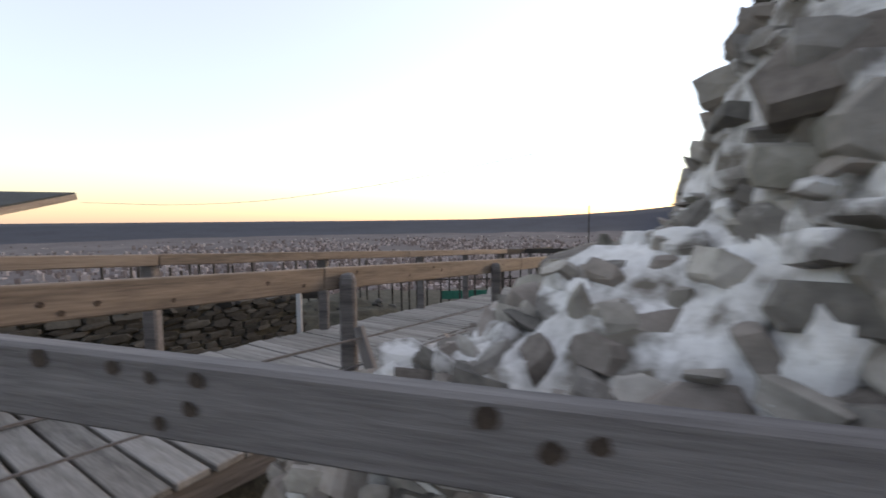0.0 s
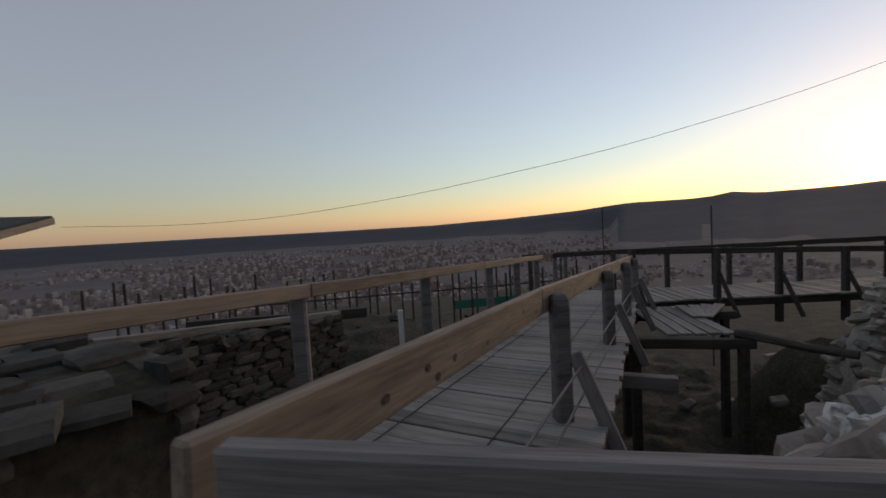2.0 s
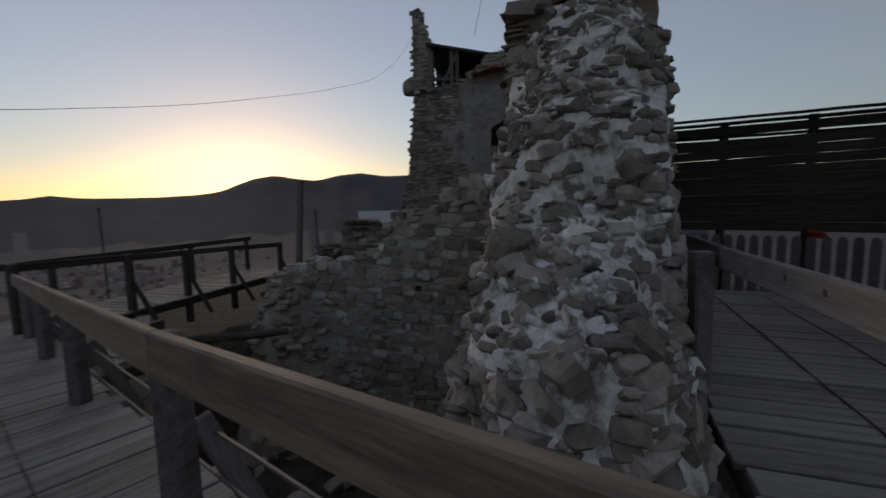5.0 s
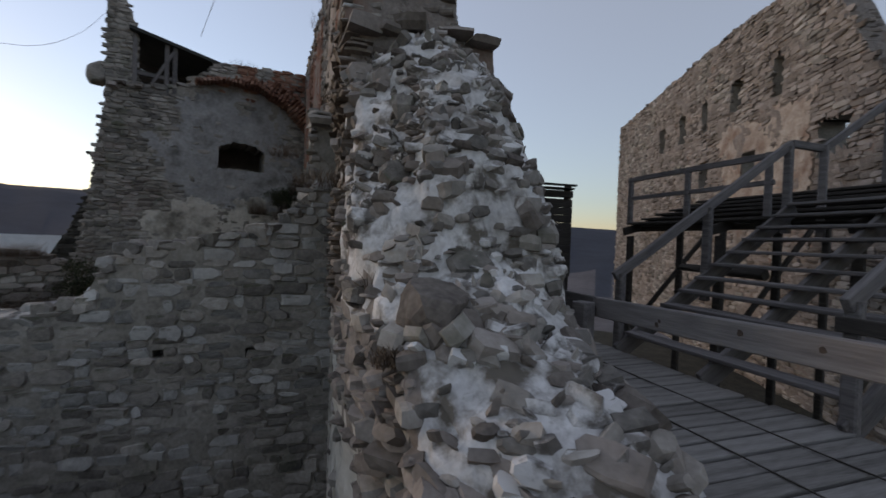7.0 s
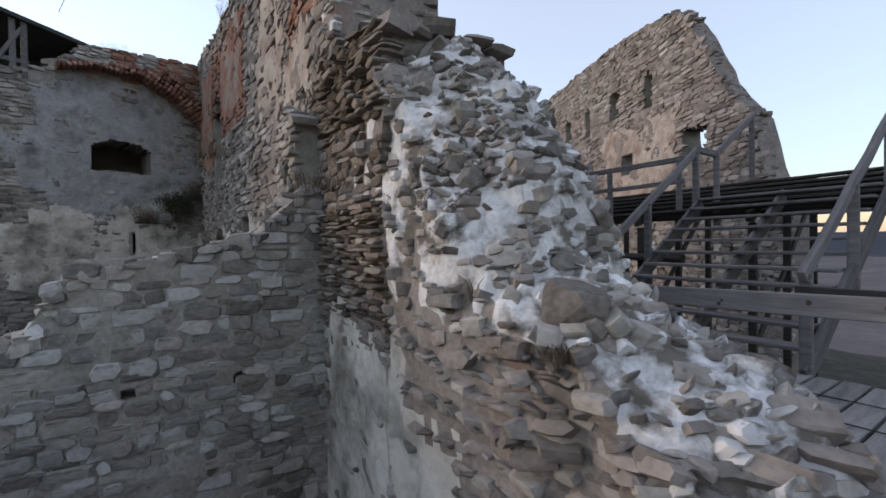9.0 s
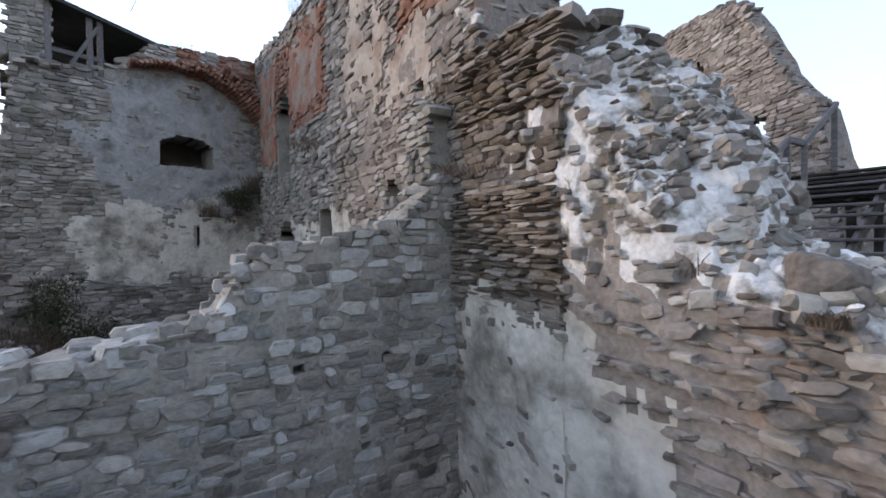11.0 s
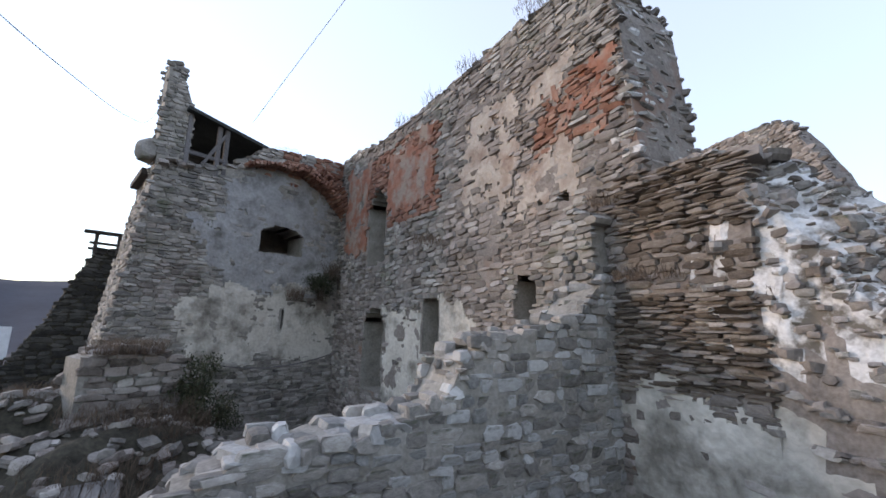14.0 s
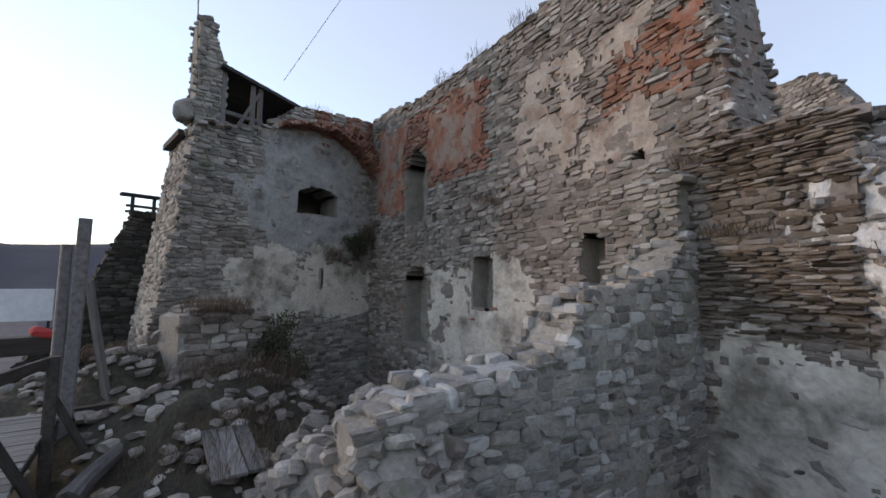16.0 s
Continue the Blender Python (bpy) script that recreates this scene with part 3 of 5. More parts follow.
def main_zone(s, z):
    if s < 1.75 and 1.75 < z < 2.7:
        return STONE_BROWN if fbm(s, z, 3, 1.1) > -0.25 else STONE_WARM
    if s < 1.7 and z > 3.75:
        return stone_mix.choice((STONE_LIMED, STONE_LIMED, STONE_GREY, STONE_WARM))
    if 1.7 < s < 3.6 and 4.5 < z < 5.9 and fbm(s, z, 2, 1.2) > -0.25:
        return STONE_BRICK
    return STONE_GREY if z > 6.4 and fbm(s, z, 4, 0.8) > 0.1 else warm(s, z)


main_wall = ruin_wall(
    "wall_main", HIGH_A, HIGH_B, 1.45, -3.4, curve_of([(0, 3.35), (0.5, 3.5), (1.15, 3.45), (1.34, 3.6), (1.4, 4.6), (1.45, 5.2), (1.55, 5.9), (1.57, 6.4), (1.75, 6.9), (2.2, 7.5), (3.2, 7.65), (4.8, 7.85)]), main_zone, [MORTAR_WARM, MORTAR],
    "tall broken rubble wall of warm brown stone", (0.16, 0.42, 0.05, 0.13),
    [(0.26, 0.43, 2.34, 2.5, 0.3, 0.02), (2.8, 3.0, 3.48, 3.68, 0.4, 0.02), (3.42, 3.58, 3.5, 3.64, 0.4, 0.02), (3.72, 4.3, 1.25, 2.35, 0.6, 0.15), (1.5, 1.62, 0.1, 0.2, 0.3, 0)],
    0.13, 0.05, near=lambda c: c[0] < 5.2 and -0.6 < c[2] < 3.2, both=True, seed=2, slabs=[(0.0, 1.78, 0.5, 1.75, STONE_BROWN), (0.0, 1.6, 2.6, 3.5, STONE_BROWN)],
    sheets=[("plaster", PLASTER, box_zone(-0.2, 2.0, -3.4, 0.42, 0.36), 0.035), ("plaster", PLASTER_ROSE, box_zone(2.7, 4.8, 3.7, 6.2, 0.1), 0.03), ("plaster", PLASTER_RED, box_zone(1.9, 3.4, 4.75, 5.6, 0.12), 0.04)])

FAR_A, FAR_B = (7.71, 1.45), (17.85, -0.43)


def far_zone(s, z):
    if 2.6 < s < 7.8 and 4.4 < z < 7.2 and fbm(s, z, 2, 0.7) > -0.3:
        return STONE_BRICK
    if 2.2 < s < 3.6 and 0.3 < z < 0.9:
        return STONE_BRICK
    return warm(s, z)


ruin_wall(
    "wall_main_far", FAR_A, FAR_B, 1.3, -3.4, curve_of([(0, 7.85), (2, 7.75), (5, 7.7), (7, 7.75), (8.3, 8.1), (10.3, 8.2)]), far_zone, [MORTAR_WARM, MORTAR],
    "tall ruined wall with niches and red brick remains", (0.2, 0.5, 0.07, 0.16),
    [(5.75, 7.3, 3.3, 6.0, 0.7, 0.7), (5.6, 7.3, -0.8, 1.9, 0.7, 0.6), (2.35, 3.3, 0.55, 2.05, 0.5, 0.2), (0.75, 0.95, 3.5, 3.7, 0.4, 0), (5.2, 5.4, 3.3, 3.6, 0.4, 0), (1.9, 2.1, 3.6, 3.75, 0.4, 0), (4.4, 4.6, 3.5, 3.7, 0.4, 0)],
    0.16, 0.06, seed=3,
    sheets=[("plaster", PLASTER, box_zone(0.7, 5.4, -2.4, 1.7, 0.3), 0.03), ("plaster", PLASTER_RED, box_zone(3.0, 5.8, 4.9, 7.0, 0.2), 0.035), ("plaster", PLASTER_ROSE, box_zone(-0.4, 1.4, 3.7, 6.3, 0.08), 0.03), ("plaster", PLASTER_RED, box_zone(7.4, 9.4, 3.9, 7.2, 0.25), 0.035)])

ruin_wall(
    "wall_cross", (4.967, 2.14), (6.3, 7.45), 0.8, -3.4, curve_of([(0, 2.1), (0.22, 2.05), (0.47, 1.95), (0.82, 1.42), (1.42, 1.22), (2.42, 1.08), (2.72, 0.9), (2.94, 0.42), (3.42, 0.28), (3.92, 0.14), (4.82, 0.1), (5.5, -0.2)]),
    lambda s, z: stone_mix.choice((STONE_PALE, STONE_GREY)) if fbm(s, z, 6, 0.7) > -0.2 else STONE_GREY, [MORTAR, MORTAR], "low broken cross wall of grey rubble stones", (0.12, 0.4, 0.055, 0.18),
    [(1.1, 1.22, -0.28, -0.16, 0.3, 0), (2.07, 2.19, -0.27, -0.15, 0.3, 0), (1.62, 1.7, 0.1, 0.18, 0.3, 0)], 0.13, 0.05, near=lambda c: c[2] > -1.3, seed=4, both=True, proud=(0.006, 0.035))

ruin_wall("wall_pier", (5.18, 2.5), (5.86, 2.32), 0.5, 0.4, curve_of([(0, 2.9), (0.3, 3.1), (0.72, 2.95)]), lambda s, z: STONE_GREY, [MORTAR, MORTAR],
          "stump of a grey stone pier against the wall", (0.16, 0.36, 0.06, 0.13), seed=5, both=True, proud=(0.03, 0.09))


def tower_zone(s, z):
    y = s - 1.5
    if z > 6.7 and -1.4 < y < 3.2:
        return STONE_BRICK if fbm(y, z, 3, 1.0) > -0.1 else STONE_GREY
    return STONE_GREY if fbm(s, z, 5, 0.5) > -0.35 else STONE_WARM


def lunette(s, z):
    """The blind arch's field of grey plaster."""
    return 0.6 * (2.55 - math.hypot(s - 3.6, (z - 4.4) * 0.95)) if z > 2.3 else -1


ruin_wall(
    "wall_tower", (17.9, -1.5), (17.9, 7.8), 1.3, -3.4, curve_of([(0, 8.2), (2.3, 8.05), (4.3, 7.85), (4.8, 7.4), (5.6, 6.75), (6.3, 6.55), (7.7, 6.4), (7.8, 6.0), (8.15, 2.2), (8.6, 0.0), (9.3, -3.2)]), tower_zone, [MORTAR, MORTAR],
    "square castle tower of grey rubble with patches of plaster", (0.2, 0.5, 0.07, 0.17),
    [(2.66, 4.3, 3.85, 4.95, 1.4, 0.28), (3.2, 3.32, 1.05, 1.85, 1.4, 0), (4.6, 4.75, 6.9, 7.05, 0.4, 0)], 0.12, 0.05, seed=6,
    sheets=[("plaster", PLASTER, lambda s, z: min(s - 0.1, 6.5 - s, z + 0.05, (2.55 if 2.6 < s < 5.8 else 1.95) - z, 0.3), 0.04), ("plaster", PLASTER_GREY, lambda s, z: min(lunette(s, z), 0.3), 0.03)])

ruin_wall("wall_tower_side", (17.95, 7.45), (21.6, 7.45), 1.0, -3.4, lambda s: 6.4, lambda s, z: STONE_WARM if s < 0.6 else STONE_GREY, [MORTAR, MORTAR],
          "battered outer side of the castle tower", (0.3, 0.6, 0.1, 0.2), step=0.3, batter=0.13, seed=7)
ruin_wall("wall_tower_back", (21.5, 6.2), (21.5, -1.5), 1.0, -3.4, lambda s: 6.4, lambda s, z: None, [MORTAR, MORTAR], "back of the castle tower", step=0.5, seed=8)

# unseen slabs, added to block skylight so that the tower's openings look black
for z in (6.2, 3.3):
    shade_slab = link_mesh("tower_floor", [(19.1, -1.5, z), (21.5, -1.5, z), (21.5, 6.5, z), (19.1, 6.5, z), (19.1, -1.5, z + 0.2), (21.5, -1.5, z + 0.2), (21.5, 6.5, z + 0.2), (19.1, 6.5, z + 0.2)],
                      [(3, 2, 1, 0), (4, 5, 6, 7), (0, 1, 5, 4), (1, 2, 6, 5), (2, 3, 7, 6), (3, 0, 4, 7)], DARK_WOOD)
    tagged(shade_slab, "unseen slab added to keep light out of the tower", kind="structure")
ruin_wall("wall_tower_inner", (21.6, -1.4), (17.95, -1.4), 0.5, -3.4, lambda s: 6.4, lambda s, z: None, [MORTAR, MORTAR], "inner side of the castle tower", step=0.5, seed=15)

ruin_wall("wall_spire", (17.95, 5.45), (17.95, 6.3), 0.9, 6.1, curve_of([(0, 8.5), (0.25, 9.2), (0.45, 9.75), (0.65, 9.95), (0.85, 9.85)]), lambda s, z: STONE_GREY, [MORTAR, MORTAR],
          "thin upright shard of wall on the tower top", (0.16, 0.4, 0.08, 0.16), seed=9, both=True)

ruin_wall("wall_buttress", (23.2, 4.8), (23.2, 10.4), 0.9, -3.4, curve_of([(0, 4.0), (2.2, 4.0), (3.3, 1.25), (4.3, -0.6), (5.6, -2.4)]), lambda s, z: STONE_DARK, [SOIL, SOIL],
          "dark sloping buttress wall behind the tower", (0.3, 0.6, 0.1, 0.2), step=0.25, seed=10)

ruin_wall(
    "wall_far_ruin", (0.96, -9.79), (20.0, -24.85), 0.75, -3.4, curve_of([(0, 2.6), (0.6, 2.9), (0.9, 3.7), (1.2, 5.0), (1.7, 5.5), (2.45, 6.6), (3.0, 7.8), (3.5, 8.6), (3.95, 9.35), (4.5, 9.85), (6.2, 10.2), (8.8, 10.5), (24.5, 10.5)]),
    lambda s, z: STONE_WARM if fbm(s, z, 1, 0.5) > -0.3 else STONE_GREY, [MORTAR_WARM, MORTAR], "tall ruined wall of warm stone with empty windows", (0.25, 0.6, 0.09, 0.2),
    [(3.1, 4.15, 4.25, 5.28, 0.78, 0), (7.13, 8.03, 4.29, 5.23, 0.78, 0), (10.7, 11.4, 4.3, 5.4, 0.6, 0), (5.84, 6.42, 6.8, 8.37, 0.45, 0.15), (8.3, 8.95, 7.1, 8.34, 0.45, 0.15), (10.8, 11.5, 6.9, 8.38, 0.45, 0.15), (13.1, 13.9, 6.83, 8.38, 0.45, 0.15), (15.6, 16.4, 6.8, 8.3, 0.45, 0.15)],
    0.2, 0.08, seed=11, sheets=[("plaster", PLASTER_ROSE, box_zone(4.4, 9.4, 3.2, 6.4, 0.3), 0.03)])


def wall_end():
    """The main wall's broken end: a steep slope of stones in white lime mortar that spreads at the foot."""
    ex, ey = 0.964, -0.266
    top = curve_of([(-0.3, 3.45), (0, 3.4), (0.62, 3.25), (0.93, 2.9), (1.25, 2.6), (1.5, 2.3), (1.72, 1.95), (1.84, 1.6), (1.93, 1.25), (2.05, 1.1), (2.35, 1.02), (2.65, 0.78), (2.9, 0.66), (3.2, 0.46), (3.45, 0.15), (3.65, -0.5), (3.95, -2.5)])
    low = curve_of([(-0.3, 3.3), (0.5, 2.9), (0.93, 2.2), (1.3, 1.75), (1.7, 1.2), (2.1, 0.92), (2.5, 0.7), (2.8, 0.45), (3.1, 0.2), (3.4, -0.2), (3.7, -1.2), (3.95, -2.7)])
    flare = curve_of([(0, 0.0), (1.4, 0.0), (2.0, -0.1), (2.5, -0.2), (3.2, -0.22), (4, -0.15)])
    flareb = curve_of([(0, 0.0), (2.0, 0.0), (2.6, 0.1), (4, 0.15)])
    verts, faces, idx = [], [], []
    ps = np.arange(-0.3, 3.98, 0.055)
    nsec = 0
    for p in ps:
        t, lo, f, fb = top(p), low(p), flare(p), flareb(p)
        sec = [(f, -3.4), (f, -1.2), (f, min(0.0, lo - 0.3)), (f - 0.03, lo - 0.12), (f - 0.12, lo), (f * 0.6 - 0.34, lo + 0.45 * (t - lo)), (f * 0.3 - 0.5, t - 0.06), (-0.8, t + 0.04), (-1.2, t - 0.12), (-1.45, t - 0.5), (-1.5 - fb * 0.5, min(0.3, t - 0.9)), (-1.52 - fb, -1.2), (-1.55 - fb, -3.4)]
        pts = []
        for (o0, z0), (o1, z1) in zip(sec, sec[1:]):
            k = max(1, int(math.hypot(o1 - o0, z1 - z0) / 0.11)) if len(pts) < 400 else 1
            pts.append((o0, z0, o1, z1))
        line = []
        for o0, z0, o1, z1 in pts:
            for q in range(6):
                line.append((o0 + (o1 - o0) * q / 6, z0 + (z1 - z0) * q / 6))
        line.append(sec[-1])
        nsec = len(line)
        for o, z in line:
            x = 3.6 - ex * p + 0.266 * o
            y = 2.585 - ey * p + 0.964 * o
            n = Vector((fbm(x, y, z, 1.6), fbm(y, z, x, 1.6), fbm(z, x, y, 1.6))) * 0.08 + Vector((fbm(x, z, y, 5), fbm(y, x, z, 5), fbm(z, y, x, 5))) * 0.05
            n += Vector((fbm(x, z, y, 13), fbm(y, x, z, 13), fbm(z, y, x, 13))) * 0.02
            verts.append((x + n.x, y + n.y, z + n.z * 0.8))
    for i in range(len(ps) - 1):
        for j in range(nsec - 1):
            a = i * nsec + j
            faces.append((a, a + 1, a + nsec + 1, a + nsec))
            vz = verts[a][2] + 0.3 * fbm(ps[i], verts[a][2], 3, 2.2) + 0.2 * fbm(ps[i], verts[a][2], 5, 6.0)
            idx.append(2 if j < 22 and ps[i] < 1.5 and vz < 0.35 - 0.45 * ps[i] else 1 if j < 22 and vz < 0.75 and ps[i] < 2.7 else 0)
    n = (len(ps) - 1) * nsec
    faces.append(tuple(range(n, n + nsec)))
    idx.append(0)
    wall = link_mesh("wall_main_end", verts, faces, [LIME, MORTAR_WARM, PLASTER], None, "", idx, True)
    tagged(wall, "broken end of the wall, stones set in crumbling white lime mortar", kind="structure")
    rng = random.Random(31)
    stones = []
    V = [Vector(v) for v in verts]
    for k, f in enumerate(faces[:-1]):
        a, b, c, d = (V[i] for i in f)
        nrm = (d - a).cross(b - a)
        area = nrm.length
        if area < 1e-6:
            continue
        nrm.normalize()
        cen = (a + b + c + d) / 4
        if cen.z < -1.9:
            continue
        face_side = nrm.dot(Vector((0.266, 0.964, 0))) > 0.6
        back_side = nrm.dot(Vector((0.266, 0.964, 0))) < -0.6
        dens = 85 if face_side else (75 if back_side else 90)
        if idx[k] == 2:
            dens = 5
        if not (face_side and cen.z < 0.55):
            dens *= 1.4 if fbm(cen.x, cen.y, cen.z, 2.2) > -0.05 else 0.45
        if rng.random() < area * dens:
            flat = Vector((0, 0, 1)).cross(nrm)
            flat = flat.normalized() if flat.length > 0.2 else Vector((1, 0, 0))
            flat = (flat + nrm * rng.uniform(-0.2, 0.2) + Vector((0, 0, rng.uniform(-0.2, 0.2)))).normalized()
            za = (nrm - flat * nrm.dot(flat)).normalized().cross(flat)
            za = -za if za.z < 0 else za
            oa = za.cross(flat)
            oa = oa if oa.dot(nrm) > 0 else -oa
            l = rng.uniform(0.05, 0.2) * (1.8 if rng.random() < 0.1 else 1)
            coursed = face_side and cen.z < 0.55
            l = min(0.36, l * (1.6 if coursed else rng.uniform(1.1, 1.9) if back_side else 1))
            m = rng.choice((STONE_WARM, STONE_WARM, STONE_GREY)) if face_side else rng.choice((STONE_GREY, STONE_GREY, STONE_WARM) if back_side else (STONE_GREY, STONE_LIMED, STONE_LIMED, STONE_WARM))
            stones.append((cen + nrm * rng.uniform(-0.065, 0.0), flat, oa, za, (l, rng.uniform(0.1, 0.16), l * (rng.uniform(0.25, 0.42) if coursed else rng.uniform(0.3, 0.7))), m))
    lay(stones, wall, lambda c: c[2] > -0.6 and c[0] < 2.6)


wall_end()


def boulder(name, label, where, size, m, seed, turn=0.0):
    rng = random.Random(seed)
    bm = bmesh.new()
    bmesh.ops.create_icosphere(bm, subdivisions=3, radius=0.5)
    cuts = [Vector((rng.gauss(0, 1), rng.gauss(0, 1), rng.gauss(0, 1))).normalized() for _ in range(9)]
    for v in bm.verts:
        for c in cuts:
            k = v.co.dot(c)
            if k > 0.34:
                v.co -= c * (k - 0.34) * 0.9
        v.co += v.normal * 0.02 * fbm(v.co.x, v.co.y, v.co.z + seed, 5)
        v.co = Vector((v.co.x * size[0], v.co.y * size[1], v.co.z * size[2]))
    me = bpy.data.meshes.new(name)
    bm.to_mesh(me)
    bm.free()
    me.materials.append(m)
    ob = tagged(new(name, me), label, "stone")
    ob.matrix_basis = pose(*where, 8, -10, turn)
    return ob


boulder("boulder", "large angular brown boulder bedded in white mortar", (1.3, 2.84, 0.9), (0.5, 0.44, 0.46), STONE_WARM, 3, 30)
boulder("slab_stone", "broad dark slab set in the broken wall end", (1.88, 2.25, 1.6), (0.5, 0.4, 0.3), STONE_GREY, 4, -20)


def brick_arch():
    """Remains of a brick vault along the tower wall's upper edge."""
    pts = [(3.6, 6.95), (2.7, 7.2), (1.5, 7.15), (0.4, 6.6), (-0.4, 5.8), (-0.9, 4.8), (-1.15, 3.8)]
    root = tagged(new("vault_remains"), "remains of a red brick vault on the tower wall", "arch", kind="structure")
    stones = []
    rng = random.Random(41)
    for (y0, z0), (y1, z1) in zip(pts, pts[1:]):
        n = max(2, int(math.hypot(y1 - y0, z1 - z0) / 0.13))
        for i in range(n):
            k = i / n
            y, z = y0 + (y1 - y0) * k, z0 + (z1 - z0) * k
            along = Vector((0, y1 - y0, z1 - z0)).normalized()
            up = Vector((1, 0, 0)).cross(along)
            up = up if up.z > 0 or up.y < 0 else -up
            deep = 0.25 + 0.5 * max(0.0, (2.2 - y) / 3.3)
            for r in range(1 if y > 2.4 else 2 if y > 1.2 else 4):
                for q in range(2 + int(deep / 0.3)):
                    stones.append(((17.78 - q * 0.26 + rng.uniform(-0.04, 0.04), y + up.y * r * 0.15, z + up.z * r * 0.15), along, Vector((-1, 0, 0)), up, (0.13, 0.3, 0.16), STONE_BRICK))
    lay(stones, root)


brick_arch()

# ---- rubble in the court ----
heap("rubble_mound", "mound of rubble and dry grass inside the ruin", [(11.2, 7.3, 3.0, -0.45), (9.3, 7.7, 2.4, -1.1), (14.6, 8.4, 3.2, -0.7), (12.6, 8.2, 1.6, -0.1)], SOIL, 1900, 0.22, (STONE_GREY, STONE_GREY, STONE_WARM), 51)
heap("rubble_crest", "crumbled crest of loose grey stones", [(7.6, 6.8, 1.6, -0.6), (6.8, 6.4, 1.3, -0.3), (6.3, 6.9, 1.0, -0.25), (8.1, 5.7, 1.3, -0.35)], MORTAR, 1100, 0.24, (STONE_GREY, STONE_GREY, STONE_WARM), 52, near=lambda c: True)
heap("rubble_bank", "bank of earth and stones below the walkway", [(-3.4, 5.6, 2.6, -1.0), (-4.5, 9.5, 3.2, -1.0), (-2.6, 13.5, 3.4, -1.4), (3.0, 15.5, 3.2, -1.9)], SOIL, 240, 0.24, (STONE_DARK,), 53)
heap("rubble_slope", "rubble slope under the wall end", [(2.2, 4.0, 1.4, -2.5), (4.6, 5.4, 1.5, -2.9), (7.2, 8.7, 1.5, -1.5)], SOIL, 200, 0.28, (STONE_GREY, STONE_WARM), 54)
ruin_wall("wall_stub", (11.9, 6.2), (11.6, 7.75), 0.8, -3.0, curve_of([(0, 0.5), (0.5, 0.7), (1.1, 0.75), (1.55, 0.6)]), lambda s, z: STONE_GREY if fbm(s, z, 1, 1) > 0 else STONE_WARM, [MORTAR, MORTAR],
          "stump of a rubble wall in the court", (0.2, 0.45, 0.08, 0.18), seed=12, both=True, proud=(0.03, 0.1))
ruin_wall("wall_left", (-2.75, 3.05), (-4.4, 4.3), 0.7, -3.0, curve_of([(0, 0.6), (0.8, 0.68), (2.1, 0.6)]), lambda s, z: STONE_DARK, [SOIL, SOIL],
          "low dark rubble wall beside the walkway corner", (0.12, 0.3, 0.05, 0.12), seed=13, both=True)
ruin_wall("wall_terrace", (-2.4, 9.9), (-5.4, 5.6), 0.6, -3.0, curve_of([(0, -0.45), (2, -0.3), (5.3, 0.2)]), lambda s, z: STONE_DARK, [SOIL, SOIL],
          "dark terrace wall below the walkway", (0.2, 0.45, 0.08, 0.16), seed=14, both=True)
for k, (x, y, z, r, h, n) in enumerate(((5.1, 2.1, 3.2, 0.35, 0.25, 160), (10.7, 0.6, 7.8, 0.5, 0.35, 200), (12.4, 0.2, 7.8, 0.6, 0.4, 240), (18.2, 2.0, 8.0, 0.6, 0.3, 140), (2.0, 2.75, 0.95, 0.2, 0.2, 120), (4.4, 2.45, 2.0, 0.5, 0.22, 260), (11.3, 7.0, -0.3, 1.0, 0.35, 500), (9.0, 7.8, -0.9, 1.0, 0.3, 420), (17.7, -0.3, 3.1, 0.5, 0.9, 420), (12.5, 7.6, -0.4, 0.7, 0.4, 300), (6.7, 5.9, -0.1, 0.5, 0.25, 200), (18.3, 6.0, 8.4, 0.25, 0.3, 60), (11.7, 7.1, 0.75, 0.6, 0.3, 700), (11.0, 6.6, -0.5, 0.8, 0.35, 800), (10.2, 7.4, -0.75, 0.9, 0.3, 800), (12.9, 8.3, -0.1, 0.9, 0.3, 700), (9.5, 2.0, 3.2, 0.35, 0.3, 180), (14.0, 4.5, -3.2, 1.6, 0.6, 900), (6.5, 1.9, 7.75, 0.4, 0.3, 160), (8.8, 1.1, 7.8, 0.5, 0.3, 200), (1.25, 3.1, 0.72, 0.1, 0.1, 120), (3.0, 2.5, 1.7, 0.25, 0.15, 160), (17.6, 1.4, 2.2, 0.35, 0.6, 260))):
    tuft("dry_grass", "clump of brown dry grass on the ruin", (x, y, z), r, h, n, 60 + k)

bush("dark scrubby bush against the stump of the rubble wall", (12.0, 6.0, -0.75), (0.75, 0.6, 1.35), 2600, 141)
bush("low dark bush on the rubble beside the wall stump", (12.7, 5.4, -1.2), (0.8, 0.7, 1.0), 1800, 142)
bush("dark ivy-like bush in the corner of tower and wall", (17.5, 0.5, 2.3), (0.3, 0.75, 1.0), 2200, 143)

# ---- walkways ----
CX, CY = -1.597, 2.092
UX, UY = 0.5413, 0.8408
NX, NY = 0.8408, -0.5413
SLOPE = -0.061
AX, AY = -1.665, 2.135


def walk_b(s, o, z=0.0):
    """A place by the long walkway: s along it from the corner, o to the right of its inner rail, z over its deck."""
    return Vector((CX + UX * s + NX * o, CY + UY * s + NY * o, z + SLOPE * s))


def walk_a(s, o, z=0.0):
    return Vector((AX + 0.971 * s + 0.240 * o, AY - 0.240 * s + 0.971 * o, z))


